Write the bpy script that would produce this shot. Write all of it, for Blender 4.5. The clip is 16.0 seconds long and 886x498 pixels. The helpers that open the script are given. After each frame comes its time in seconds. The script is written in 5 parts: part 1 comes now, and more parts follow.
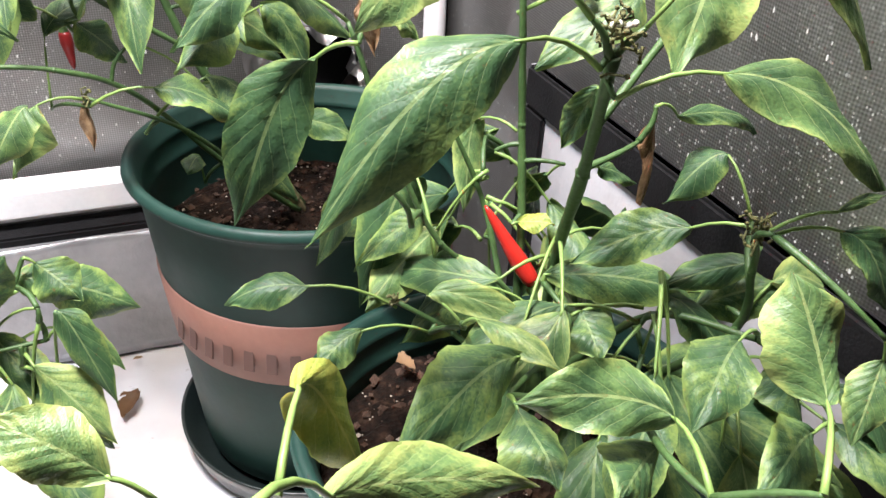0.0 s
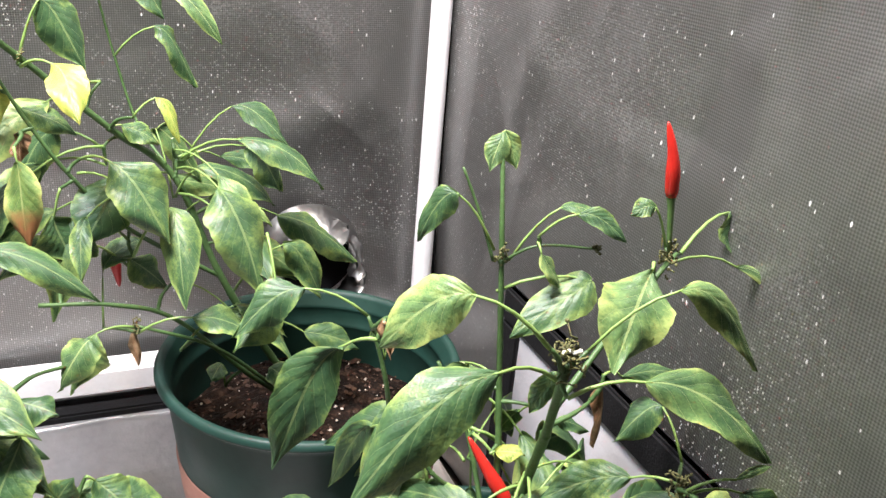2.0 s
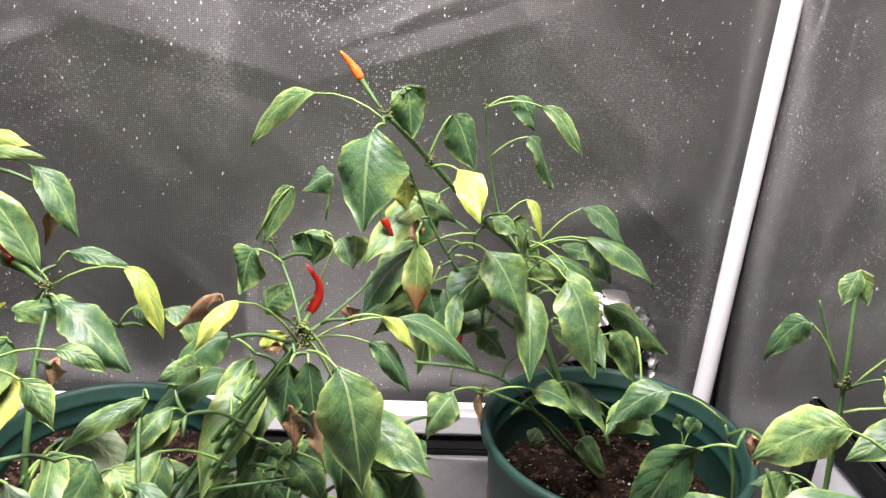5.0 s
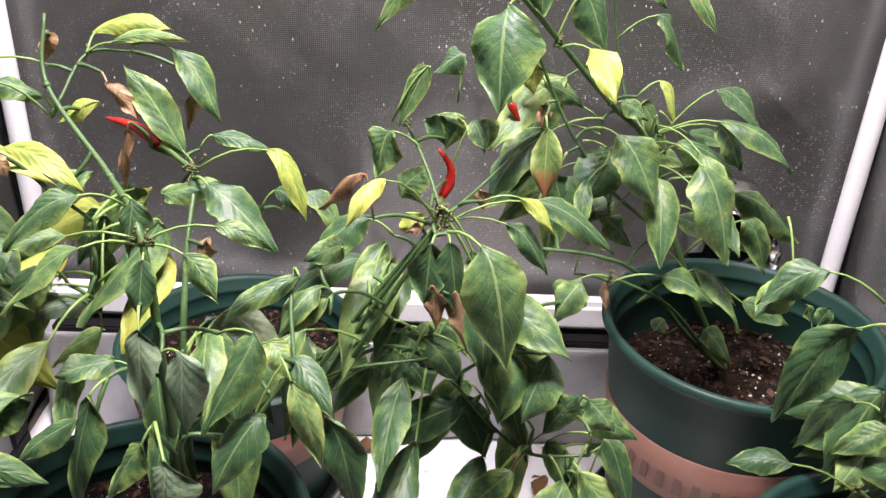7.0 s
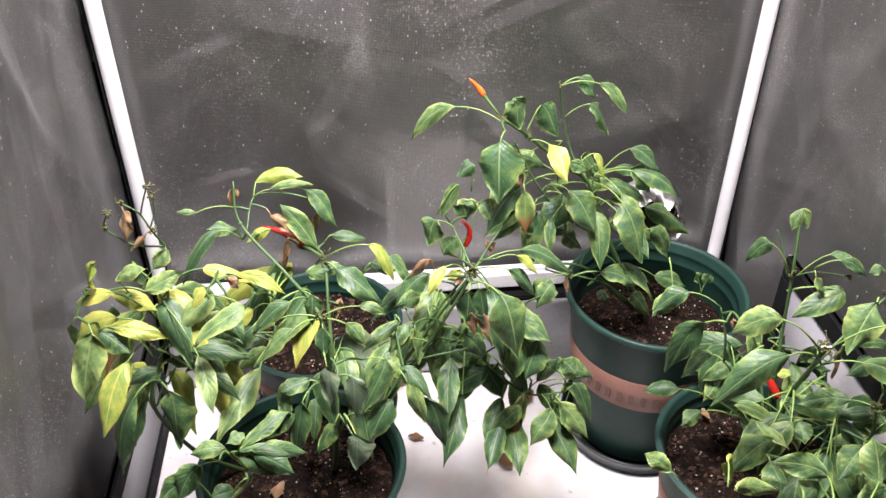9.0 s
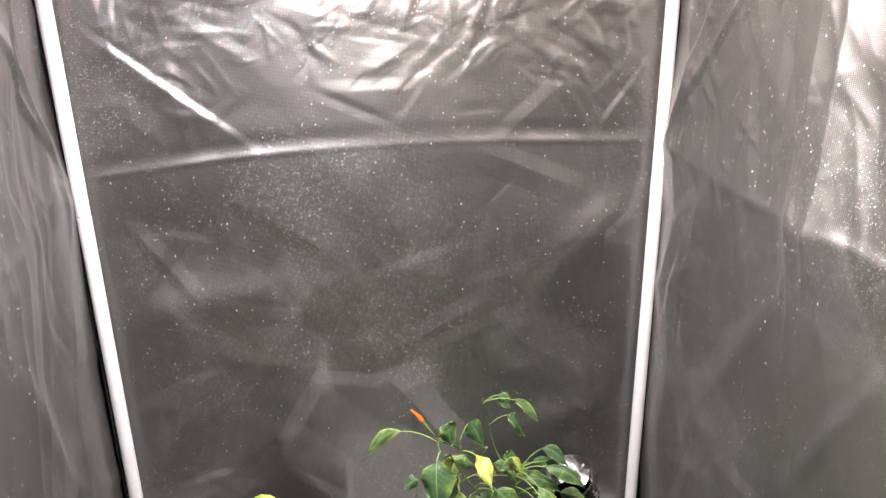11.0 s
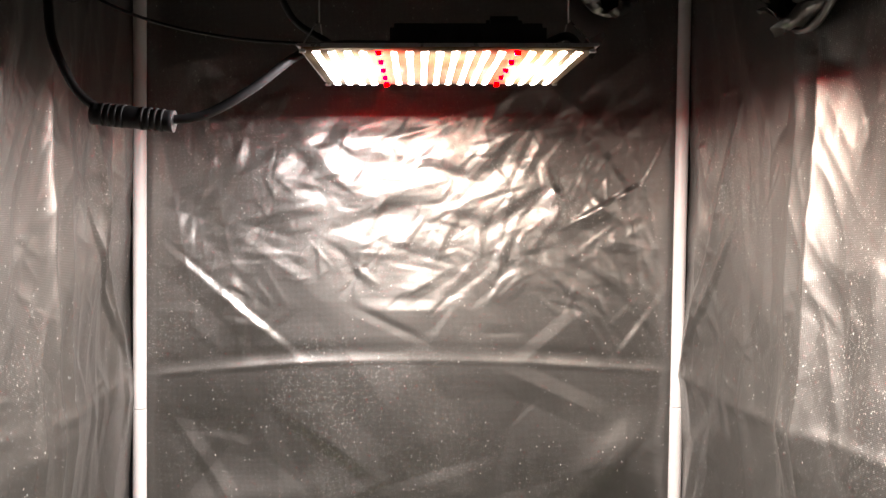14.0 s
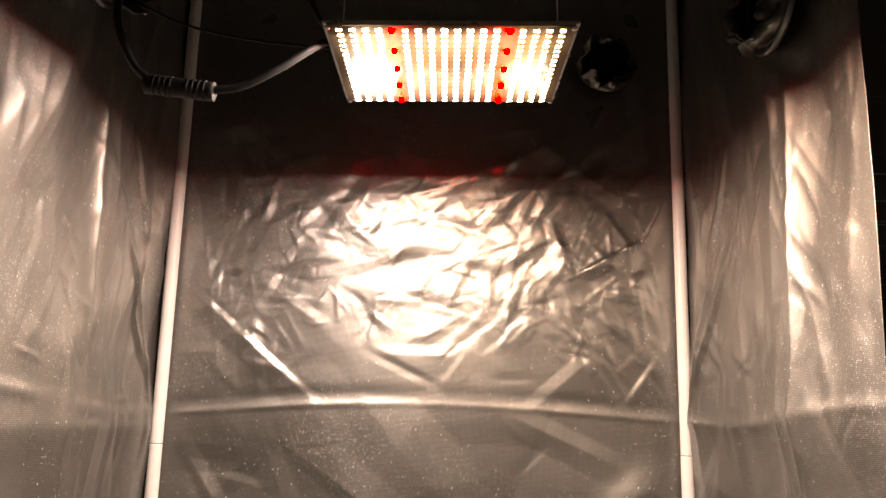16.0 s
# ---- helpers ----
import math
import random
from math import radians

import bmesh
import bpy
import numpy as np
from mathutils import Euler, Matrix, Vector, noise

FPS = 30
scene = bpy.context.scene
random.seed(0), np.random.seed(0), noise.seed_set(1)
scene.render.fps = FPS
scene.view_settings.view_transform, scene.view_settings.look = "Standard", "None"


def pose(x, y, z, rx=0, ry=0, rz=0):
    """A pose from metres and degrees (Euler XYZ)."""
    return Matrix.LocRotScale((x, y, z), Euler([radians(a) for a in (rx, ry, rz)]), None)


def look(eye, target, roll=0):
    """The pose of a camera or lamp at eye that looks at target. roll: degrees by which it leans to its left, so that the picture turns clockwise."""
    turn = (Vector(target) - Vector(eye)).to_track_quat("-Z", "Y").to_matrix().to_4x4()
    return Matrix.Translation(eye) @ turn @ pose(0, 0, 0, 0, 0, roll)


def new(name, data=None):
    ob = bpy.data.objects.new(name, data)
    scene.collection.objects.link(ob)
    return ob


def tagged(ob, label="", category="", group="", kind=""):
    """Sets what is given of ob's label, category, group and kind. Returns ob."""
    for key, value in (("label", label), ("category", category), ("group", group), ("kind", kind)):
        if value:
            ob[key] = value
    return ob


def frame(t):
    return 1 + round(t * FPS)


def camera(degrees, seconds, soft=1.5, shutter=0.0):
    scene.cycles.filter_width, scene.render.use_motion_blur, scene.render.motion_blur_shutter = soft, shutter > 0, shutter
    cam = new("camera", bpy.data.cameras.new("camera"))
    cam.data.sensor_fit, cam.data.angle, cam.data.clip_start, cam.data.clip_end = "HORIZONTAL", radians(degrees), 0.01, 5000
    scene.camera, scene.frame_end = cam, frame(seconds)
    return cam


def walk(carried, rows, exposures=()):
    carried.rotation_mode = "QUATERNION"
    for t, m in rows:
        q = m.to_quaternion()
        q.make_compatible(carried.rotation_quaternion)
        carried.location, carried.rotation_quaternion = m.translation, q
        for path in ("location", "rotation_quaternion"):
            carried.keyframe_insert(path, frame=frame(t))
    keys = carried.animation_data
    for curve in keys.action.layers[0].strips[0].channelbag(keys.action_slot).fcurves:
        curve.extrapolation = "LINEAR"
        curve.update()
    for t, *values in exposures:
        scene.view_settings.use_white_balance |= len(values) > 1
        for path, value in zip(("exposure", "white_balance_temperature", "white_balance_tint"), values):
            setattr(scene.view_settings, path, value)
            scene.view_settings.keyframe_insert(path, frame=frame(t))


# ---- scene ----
cam = camera(55.3, 16.0, soft=1.5, shutter=0.0)
PATH = [
    (0, (0.134, -0.689, 0.473), (0.795, 0.871, -0.589), 3.2),
    (0.5, (0.128, -0.696, 0.491), (0.795, 0.903, -0.508), 3.0),
    (1, (0.117, -0.708, 0.521), (0.825, 0.932, -0.38), 3.5),
    (1.5, (0.112, -0.719, 0.549), (0.862, 0.939, -0.281), 4.3),
    (2, (0.103, -0.733, 0.566), (0.847, 0.946, -0.228), 5.0),
    (2.5, (0.083, -0.743, 0.579), (0.744, 0.979, -0.194), 5.1),
    (3, (0.064, -0.754, 0.593), (0.621, 1.012, -0.162), 5.1),
    (3.5, (0.042, -0.762, 0.608), (0.494, 1.043, -0.126), 5.3),
    (4, (0.031, -0.767, 0.614), (0.391, 1.066, -0.101), 5.4),
    (4.2, (0.027, -0.769, 0.616), (0.361, 1.07, -0.096), 5.5),
    (6.3, (-0.011, -0.77, 0.601), (0.094, 1.055, -0.212), 4.1),
    (6.5, (-0.013, -0.768, 0.599), (0.079, 1.042, -0.246), 3.8),
    (7, (-0.022, -0.769, 0.594), (0.035, 1.0, -0.336), 2.9),
    (7.5, (-0.051, -0.763, 0.618), (-0.07, 0.926, -0.453), 0.5),
    (8, (-0.107, -0.811, 0.688), (-0.111, 0.793, -0.506), -1.8),
    (8.2, (-0.117, -0.848, 0.725), (-0.079, 0.744, -0.485), -1.7),
    (10.3, (-0.081, -1.103, 1.096), (0.164, 0.64, 0.147), -0.2),
    (10.5, (-0.085, -1.109, 1.115), (0.176, 0.658, 0.214), -0.6),
    (11, (-0.106, -1.128, 1.133), (0.198, 0.696, 0.372), -0.9),
    (11.5, (-0.102, -1.169, 1.17), (0.207, 0.704, 0.542), 1.3),
    (12, (-0.09, -1.221, 1.182), (0.141, 0.703, 0.689), 2.4),
    (12.5, (-0.075, -1.258, 1.185), (0.138, 0.694, 0.806), 2.0),
    (13, (-0.074, -1.255, 1.182), (0.138, 0.715, 0.911), 0.3),
    (13.5, (-0.084, -1.25, 1.126), (0.101, 0.734, 0.951), -0.5),
    (14, (-0.044, -1.267, 1.036), (0.091, 0.727, 0.967), 0.7),
    (14.5, (-0.031, -1.277, 0.902), (0.056, 0.716, 1.035), 1.5),
    (15, (-0.033, -1.308, 0.795), (0.02, 0.674, 1.052), 2.8),
    (15.5, (-0.02, -1.323, 0.784), (0.029, 0.648, 1.121), 2.4),
    (16, (-0.019, -1.323, 0.789), (0.041, 0.633, 1.202), 1.4),
]
EXPOSURES = [(0, 0.84, 5950, 12), (1.5, 0.84, 5950, 12), (2.5, 0.72, 6000, 12), (4, 0.64, 6000, 12), (7, 0.4, 6000, 18), (8.2, 0.44, 6000, 17), (10.3, 0.38, 5950, 14), (11.3, -0.15, 6300, 13), (12, -0.45, 6500, 14), (13, -0.3, 6700, 14), (13.5, -0.24, 6750, 14), (14, -0.36, 6800, 14), (14.5, -0.43, 7000, 15), (15, -0.5, 7400, 17), (16, -0.68, 8900, 24)]
walk(cam, [(t, look(eye, to, roll)) for t, eye, to, roll in PATH], EXPOSURES)

# ---- light of the place: one LED panel hanging in a dim, closed room ----
world = bpy.data.worlds.new("dim_room")
scene.world = world
world.use_nodes = True
world.node_tree.nodes["Background"].inputs[0].default_value = (0.9, 0.95, 1.0, 1)
world.node_tree.nodes["Background"].inputs[1].default_value = 0.01
LED_POWER = 850.0


# ---- materials ----
def material(name):
    m = bpy.data.materials.new(name)
    m.use_nodes = True
    nt = m.node_tree
    return m, nt, nt.nodes["Principled BSDF"]


def node(nt, kind, **values):
    n = nt.nodes.new(kind)
    for key, value in values.items():
        n.inputs[key.replace("_", " ")].default_value = value
    return n


def ramp(nt, fac, stops):
    r = nt.nodes.new("ShaderNodeValToRGB")
    while len(r.color_ramp.elements) < len(stops):
        r.color_ramp.elements.new(0.5)
    for e, (p, c) in zip(r.color_ramp.elements, stops):
        e.position = p
        e.color = (*c, 1) if len(c) == 3 else c
    nt.links.new(fac, r.inputs[0])
    return r.outputs[0]


def math_node(nt, op, a, b=None):
    n = nt.nodes.new("ShaderNodeMath")
    n.operation = op
    for i, v in enumerate((a, b)):
        if v is None:
            continue
        if isinstance(v, (int, float)):
            n.inputs[i].default_value = v
        else:
            nt.links.new(v, n.inputs[i])
    return n.outputs[0]


def mix(nt, fac, a, b, blend="MIX"):
    n = nt.nodes.new("ShaderNodeMix")
    n.data_type, n.blend_type = "RGBA", blend
    for slot, v in ((0, fac), (6, a), (7, b)):
        if isinstance(v, (int, float)):
            n.inputs[slot].default_value = v
        elif isinstance(v, tuple):
            n.inputs[slot].default_value = (*v, 1)
        else:
            nt.links.new(v, n.inputs[slot])
    return n.outputs[2]


def bump(nt, bsdf, height, strength, distance):
    b = node(nt, "ShaderNodeBump", Strength=strength, Distance=distance)
    nt.links.new(height, b.inputs["Height"])
    nt.links.new(b.outputs[0], bsdf.inputs["Normal"])


def simple(name, colour, rough, metal=0.0, var=0.25, scale=30.0, relief=0.15, depth=0.001):
    """A plain surface with cloudy variation at two scales and fine relief."""
    m, nt, p = material(name)
    tc = nt.nodes.new("ShaderNodeTexCoord").outputs["Object"]
    n1 = node(nt, "ShaderNodeTexNoise", Scale=scale, Detail=5.0)
    n2 = node(nt, "ShaderNodeTexNoise", Scale=scale * 9, Detail=3.0)
    nt.links.new(tc, n1.inputs["Vector"])
    nt.links.new(tc, n2.inputs["Vector"])
    dark = tuple(c * (1 - var) for c in colour)
    light = tuple(min(1, c * (1 + var * 0.6)) for c in colour)
    both = math_node(nt, "ADD", math_node(nt, "MULTIPLY", n1.outputs[0], 0.7), math_node(nt, "MULTIPLY", n2.outputs[0], 0.3))
    nt.links.new(ramp(nt, both, [(0.32, dark), (0.68, light)]), p.inputs["Base Color"])
    nt.links.new(ramp(nt, n1.outputs[0], [(0.3, (rough * 0.8,) * 3), (0.7, (min(1, rough * 1.2),) * 3)]), p.inputs["Roughness"])
    p.inputs["Metallic"].default_value = metal
    bump(nt, p, n2.outputs[0], relief, depth)
    return m


def foil_material(name, rough, dust):
    """Aluminised woven film: a metal skin with a diamond weave that spreads part of the reflection, fine crinkles and dried white splashes."""
    m, nt, p = material(name)
    uv = nt.nodes.new("ShaderNodeTexCoord").outputs["UV"]
    sep = nt.nodes.new("ShaderNodeSeparateXYZ")
    nt.links.new(uv, sep.inputs[0])
    a = math_node(nt, "ADD", sep.outputs[0], sep.outputs[1])
    b = math_node(nt, "SUBTRACT", sep.outputs[0], sep.outputs[1])
    k = 2 * math.pi / 0.0036
    weave = math_node(nt, "MULTIPLY", math_node(nt, "SINE", math_node(nt, "MULTIPLY", a, k)), math_node(nt, "SINE", math_node(nt, "MULTIPLY", b, k)))
    fine = node(nt, "ShaderNodeTexNoise", Scale=420.0, Detail=3.0)
    cloud = node(nt, "ShaderNodeTexNoise", Scale=5.0, Detail=4.0)
    haze = node(nt, "ShaderNodeTexNoise", Scale=2.6, Detail=9.0, Roughness=0.68, Distortion=0.4)
    for n in (fine, cloud, haze):
        nt.links.new(uv, n.inputs["Vector"])
    # dried drops, longer than wide, and a finer spray between them
    def specks(across, down, size, share):
        stretch = nt.nodes.new("ShaderNodeMapping")
        stretch.inputs["Scale"].default_value = (across, down, 1)
        nt.links.new(uv, stretch.inputs["Vector"])
        vor = node(nt, "ShaderNodeTexVoronoi", Scale=1.0)
        nt.links.new(stretch.outputs[0], vor.inputs["Vector"])
        tint = nt.nodes.new("ShaderNodeSeparateColor")
        nt.links.new(vor.outputs["Color"], tint.inputs[0])
        reach = math_node(nt, "MULTIPLY", tint.outputs[1], size)
        kept = math_node(nt, "LESS_THAN", tint.outputs[0], share)
        return math_node(nt, "MULTIPLY", math_node(nt, "LESS_THAN", vor.outputs["Distance"], reach), kept)

    film = ramp(nt, haze.outputs[0], [(0.42, (0.0,) * 3), (0.54, (0.4,) * 3), (0.66, (1, 1, 1))])
    drops = math_node(nt, "MULTIPLY", specks(280, 140, 0.22, 0.33), math_node(nt, "GREATER_THAN", cloud.outputs[0], 0.44))
    spray = math_node(nt, "MULTIPLY", specks(620, 480, 0.42, 0.5), film)
    grain = math_node(nt, "MULTIPLY", ramp(nt, fine.outputs[0], [(0.5, (0.02,) * 3), (0.66, (0.6,) * 3)]), film)
    spots = math_node(nt, "MAXIMUM", math_node(nt, "MULTIPLY", drops, 0.75), math_node(nt, "MAXIMUM", spray, math_node(nt, "MULTIPLY", grain, 0.12)))
    # pale dust wiped into clouds; the height ramp also brightens the film below 0.75
    smear = node(nt, "ShaderNodeTexNoise", Scale=6.5, Detail=8.0, Roughness=0.6, Distortion=1.1)
    nt.links.new(uv, smear.inputs["Vector"])
    wiped = ramp(nt, smear.outputs[0], [(0.48, (0.0,) * 3), (0.62, (0.13,) * 3), (0.76, (0.4,) * 3)])
    height_ramp = ramp(nt, sep.outputs[1], [(0.3, (0.8,) * 3), (0.62, (1, 1, 1)), (0.86, (0.12,) * 3)])
    cloth = ramp(nt, fine.outputs[0], [(0.42, (0.12,) * 3), (0.64, (1, 1, 1))])
    spots = math_node(nt, "MAXIMUM", spots, math_node(nt, "MULTIPLY", math_node(nt, "MULTIPLY", wiped, height_ramp), cloth))
    spots = math_node(nt, "MULTIPLY", spots, dust)
    base = mix(nt, math_node(nt, "ADD", math_node(nt, "MULTIPLY", weave, 0.5), 0.5), (0.2, 0.199, 0.193), (0.43, 0.428, 0.42))
    base = mix(nt, ramp(nt, cloud.outputs[0], [(0.3, (0, 0, 0)), (0.7, (0.4, 0.4, 0.4))]), base, (0.2, 0.2, 0.193))
    skin = mix(nt, spots, base, (0.85, 0.85, 0.83))
    metal = math_node(nt, "SUBTRACT", 0.96, math_node(nt, "MULTIPLY", spots, 0.9))
    crease = node(nt, "ShaderNodeTexNoise", Scale=13.0, Detail=4.0, Roughness=0.5, Distortion=0.8)
    crease.noise_type = "RIDGED_MULTIFRACTAL"
    nt.links.new(uv, crease.inputs["Vector"])
    h = math_node(nt, "ADD", math_node(nt, "MULTIPLY", weave, 0.0035), math_node(nt, "MULTIPLY", fine.outputs[0], 0.002))
    h = math_node(nt, "ADD", h, math_node(nt, "MULTIPLY", crease.outputs[0], 0.03))
    broad = nt.nodes.new("ShaderNodeBsdfPrincipled")
    for q, r in ((p, rough), (broad, rough + 0.2)):
        nt.links.new(skin, q.inputs["Base Color"])
        nt.links.new(metal, q.inputs["Metallic"])
        nt.links.new(math_node(nt, "ADD", r, math_node(nt, "MULTIPLY", cloud.outputs[0], 0.08)), q.inputs["Roughness"])
        bump(nt, q, h, 0.7, 0.012)
    both = nt.nodes.new("ShaderNodeMixShader")
    both.inputs[0].default_value = 0.5
    nt.links.new(p.outputs[0], both.inputs[1])
    nt.links.new(broad.outputs[0], both.inputs[2])
    out = [n for n in nt.nodes if n.type == "OUTPUT_MATERIAL"][0]
    nt.links.new(both.outputs[0], out.inputs["Surface"])
    return m


FOIL = foil_material("aluminised_film", 0.25, 1.0)
FOIL_SIDE = foil_material("aluminised_film_side", 0.3, 1.0)
SOCK = foil_material("crumpled_silver_film", 0.1, 0.0)
WHITE_PAINT = simple("white_powder_coat", (0.82, 0.82, 0.84), 0.42, var=0.08)
BLACK_WEB = simple("black_webbing", (0.01, 0.01, 0.011), 0.8, scale=60, relief=0.5)
BLACK_WEB.node_tree.nodes["Principled BSDF"].inputs["Specular IOR Level"].default_value = 0.15
BLACK_RUBBER = simple("black_rubber", (0.014, 0.014, 0.015), 0.45, var=0.3)
BLACK_CASE = simple("black_case", (0.02, 0.02, 0.022), 0.4, var=0.2)
STEEL = simple("bright_steel", (0.7, 0.7, 0.7), 0.3, metal=1.0, var=0.1)
ROOM = simple("room_paint", (0.56, 0.58, 0.58), 0.8, scale=4, depth=0.002)
ROOM_FLOOR = simple("room_floor", (0.07, 0.06, 0.05), 0.6, scale=5)
POT_GREEN = simple("dark_green_plastic", (0.014, 0.044, 0.034), 0.5, var=0.22, scale=18, relief=0.12)
POT_GREEN.node_tree.nodes["Principled BSDF"].inputs["Specular IOR Level"].default_value = 0.3
POT_BAND = simple("brown_plastic_band", (0.27, 0.135, 0.1), 0.5, var=0.15, scale=22)
POT_INK = simple("dark_brown_print", (0.12, 0.065, 0.052), 0.55, var=0.15)
SAUCER = simple("black_plastic_saucer", (0.012, 0.018, 0.017), 0.35, var=0.2)
GREY_FLAP = simple("pale_grey_fabric", (0.33, 0.33, 0.35), 0.55, var=0.12, scale=12, relief=0.3, depth=0.002)
BARK = simple("bark_crumbs", (0.075, 0.04, 0.024), 0.9, var=0.6, scale=70, relief=0.5)
PERLITE = simple("perlite", (0.55, 0.47, 0.39), 0.85, var=0.2, scale=200)


def mat_floor():
    """White plastic floor liner with dried water marks and brown crumbs of dirt."""
    m, nt, p = material("white_floor_liner")
    tc = nt.nodes.new("ShaderNodeTexCoord").outputs["Object"]
    a = node(nt, "ShaderNodeTexNoise", Scale=9.0, Detail=6.0)
    b = node(nt, "ShaderNodeTexNoise", Scale=70.0, Detail=4.0)
    for n in (a, b):
        nt.links.new(tc, n.inputs["Vector"])
    base = ramp(nt, a.outputs[0], [(0.3, (0.56, 0.54, 0.54)), (0.5, (0.76, 0.74, 0.74)), (0.7, (0.84, 0.83, 0.83))])
    dirt = ramp(nt, b.outputs[0], [(0.66, (0, 0, 0)), (0.74, (0.6, 0.6, 0.6))])
    nt.links.new(mix(nt, dirt, base, (0.3, 0.24, 0.19)), p.inputs["Base Color"])
    nt.links.new(ramp(nt, a.outputs[0], [(0.3, (0.3,) * 3), (0.7, (0.55,) * 3)]), p.inputs["Roughness"])
    bump(nt, p, a.outputs[0], 0.4, 0.004)
    return m


LINER = mat_floor()


def mat_soil():
    m, nt, p = material("peat_soil")
    tc = nt.nodes.new("ShaderNodeTexCoord").outputs["Object"]
    a = node(nt, "ShaderNodeTexNoise", Scale=110.0, Detail=6.0)
    v = node(nt, "ShaderNodeTexVoronoi", Scale=260.0)
    for n in (a, v):
        nt.links.new(tc, n.inputs["Vector"])
    nt.links.new(ramp(nt, a.outputs[0], [(0.3, (0.004, 0.003, 0.002)), (0.55, (0.016, 0.009, 0.006)), (0.78, (0.075, 0.044, 0.028))]), p.inputs["Base Color"])
    p.inputs["Roughness"].default_value = 0.95
    p.inputs["Specular IOR Level"].default_value = 0.15
    bump(nt, p, math_node(nt, "ADD", a.outputs[0], v.outputs["Distance"]), 1.0, 0.004)
    return m


SOIL = mat_soil()


def emitter(name, colour, strength):
    m, nt, p = material(name)
    p.inputs["Base Color"].default_value = (*colour, 1)
    p.inputs["Emission Color"].default_value = (*colour, 1)
    p.inputs["Emission Strength"].default_value = strength
    return m


LED_WARM = emitter("led_warm_white", (1.0, 0.86, 0.68), LED_POWER)
LED_COOL = emitter("led_cool_white", (0.95, 0.96, 1.0), LED_POWER * 1.5)
LED_RED = emitter("led_deep_red", (1.0, 0.0005, 0.0007), LED_POWER * 0.9)
BOARD = simple("tan_circuit_board", (0.42, 0.3, 0.17), 0.4, var=0.05)


# ---- mesh helpers ----
def mesh_object(name, bm, mat, smooth=True):
    me = bpy.data.meshes.new(name)
    bm.to_mesh(me)
    bm.free()
    for f in me.polygons:
        f.use_smooth = smooth and len(f.vertices) < 6
    for mt in mat if isinstance(mat, (list, tuple)) else [mat]:
        me.materials.append(mt)
    return new(name, me)


def part(name, bm, mat, parent, label="", smooth=True):
    ob = mesh_object(name, bm, mat, smooth)
    ob.parent = parent
    return tagged(ob, label)


def empty(name, at=(0, 0, 0)):
    ob = new(name)
    ob.location = at
    ob.empty_display_size = 0.03
    return ob


def box(x0, x1, y0, y1, z0, z1, bevel=0.0):
    bm = bmesh.new()
    bmesh.ops.create_cube(bm, size=1)
    bmesh.ops.scale(bm, vec=(x1 - x0, y1 - y0, z1 - z0), verts=bm.verts)
    bmesh.ops.translate(bm, vec=((x0 + x1) / 2, (y0 + y1) / 2, (z0 + z1) / 2), verts=bm.verts)
    if bevel:
        bmesh.ops.bevel(bm, geom=bm.edges[:] + bm.verts[:], offset=bevel, segments=2, affect="EDGES")
    return bm


def lathe(profile, seg=64, wobble=0.0, close=False):
    """Turn a profile of (radius, height) about z."""
    bm = bmesh.new()
    rings = []
    for i in range(seg):
        a = 2 * math.pi * i / seg
        w = 1 + wobble * math.sin(3 * a + 1)
        rings.append([bm.verts.new((r * w * math.cos(a), r * w * math.sin(a), z)) for r, z in profile])
    n = len(profile)
    for i in range(seg):
        p, q = rings[i], rings[(i + 1) % seg]
        for j in range(n if close else n - 1):
            bm.faces.new((p[j], q[j], q[(j + 1) % n], p[(j + 1) % n]))
    return bm


def smooth_path(points, steps=8):
    """A Catmull-Rom line through points."""
    pts = [Vector(p) for p in points]
    pts = [2 * pts[0] - pts[1], *pts, 2 * pts[-1] - pts[-2]]
    out = []
    for i in range(1, len(pts) - 2):
        a, b, c, d = pts[i - 1 : i + 3]
        for s in range(steps):
            t = s / steps
            out.append(0.5 * (2 * b + (c - a) * t + (2 * a - 5 * b + 4 * c - d) * t * t + (3 * b - a - 3 * c + d) * t**3))
    out.append(pts[-2])
    return out


def tube(bm, points, r0, r1=None, sides=8, bumpy=0.0):
    """A tapered tube along points, with closed ends; added to bm."""
    r1 = r0 if r1 is None else r1
    n = len(points)
    up = Vector((0.13, 0.37, 0.92))
    rings = []
    for i, p in enumerate(points):
        d = (points[min(i + 1, n - 1)] - points[max(i - 1, 0)]).normalized()
        u = d.cross(up)
        if u.length < 1e-4:
            u = d.cross(Vector((1, 0, 0)))
        u.normalize()
        v = u.cross(d)
        r = (r0 + (r1 - r0) * i / max(1, n - 1)) * (1 + bumpy * random.uniform(-1, 1))
        rings.append([bm.verts.new(p + r * (math.cos(2 * math.pi * k / sides) * u + math.sin(2 * math.pi * k / sides) * v)) for k in range(sides)])
    for a, b in zip(rings, rings[1:]):
        for k in range(sides):
            bm.faces.new((a[k], a[(k + 1) % sides], b[(k + 1) % sides], b[k]))
    bm.faces.new(rings[0][::-1])
    bm.faces.new(rings[-1])
    return bm


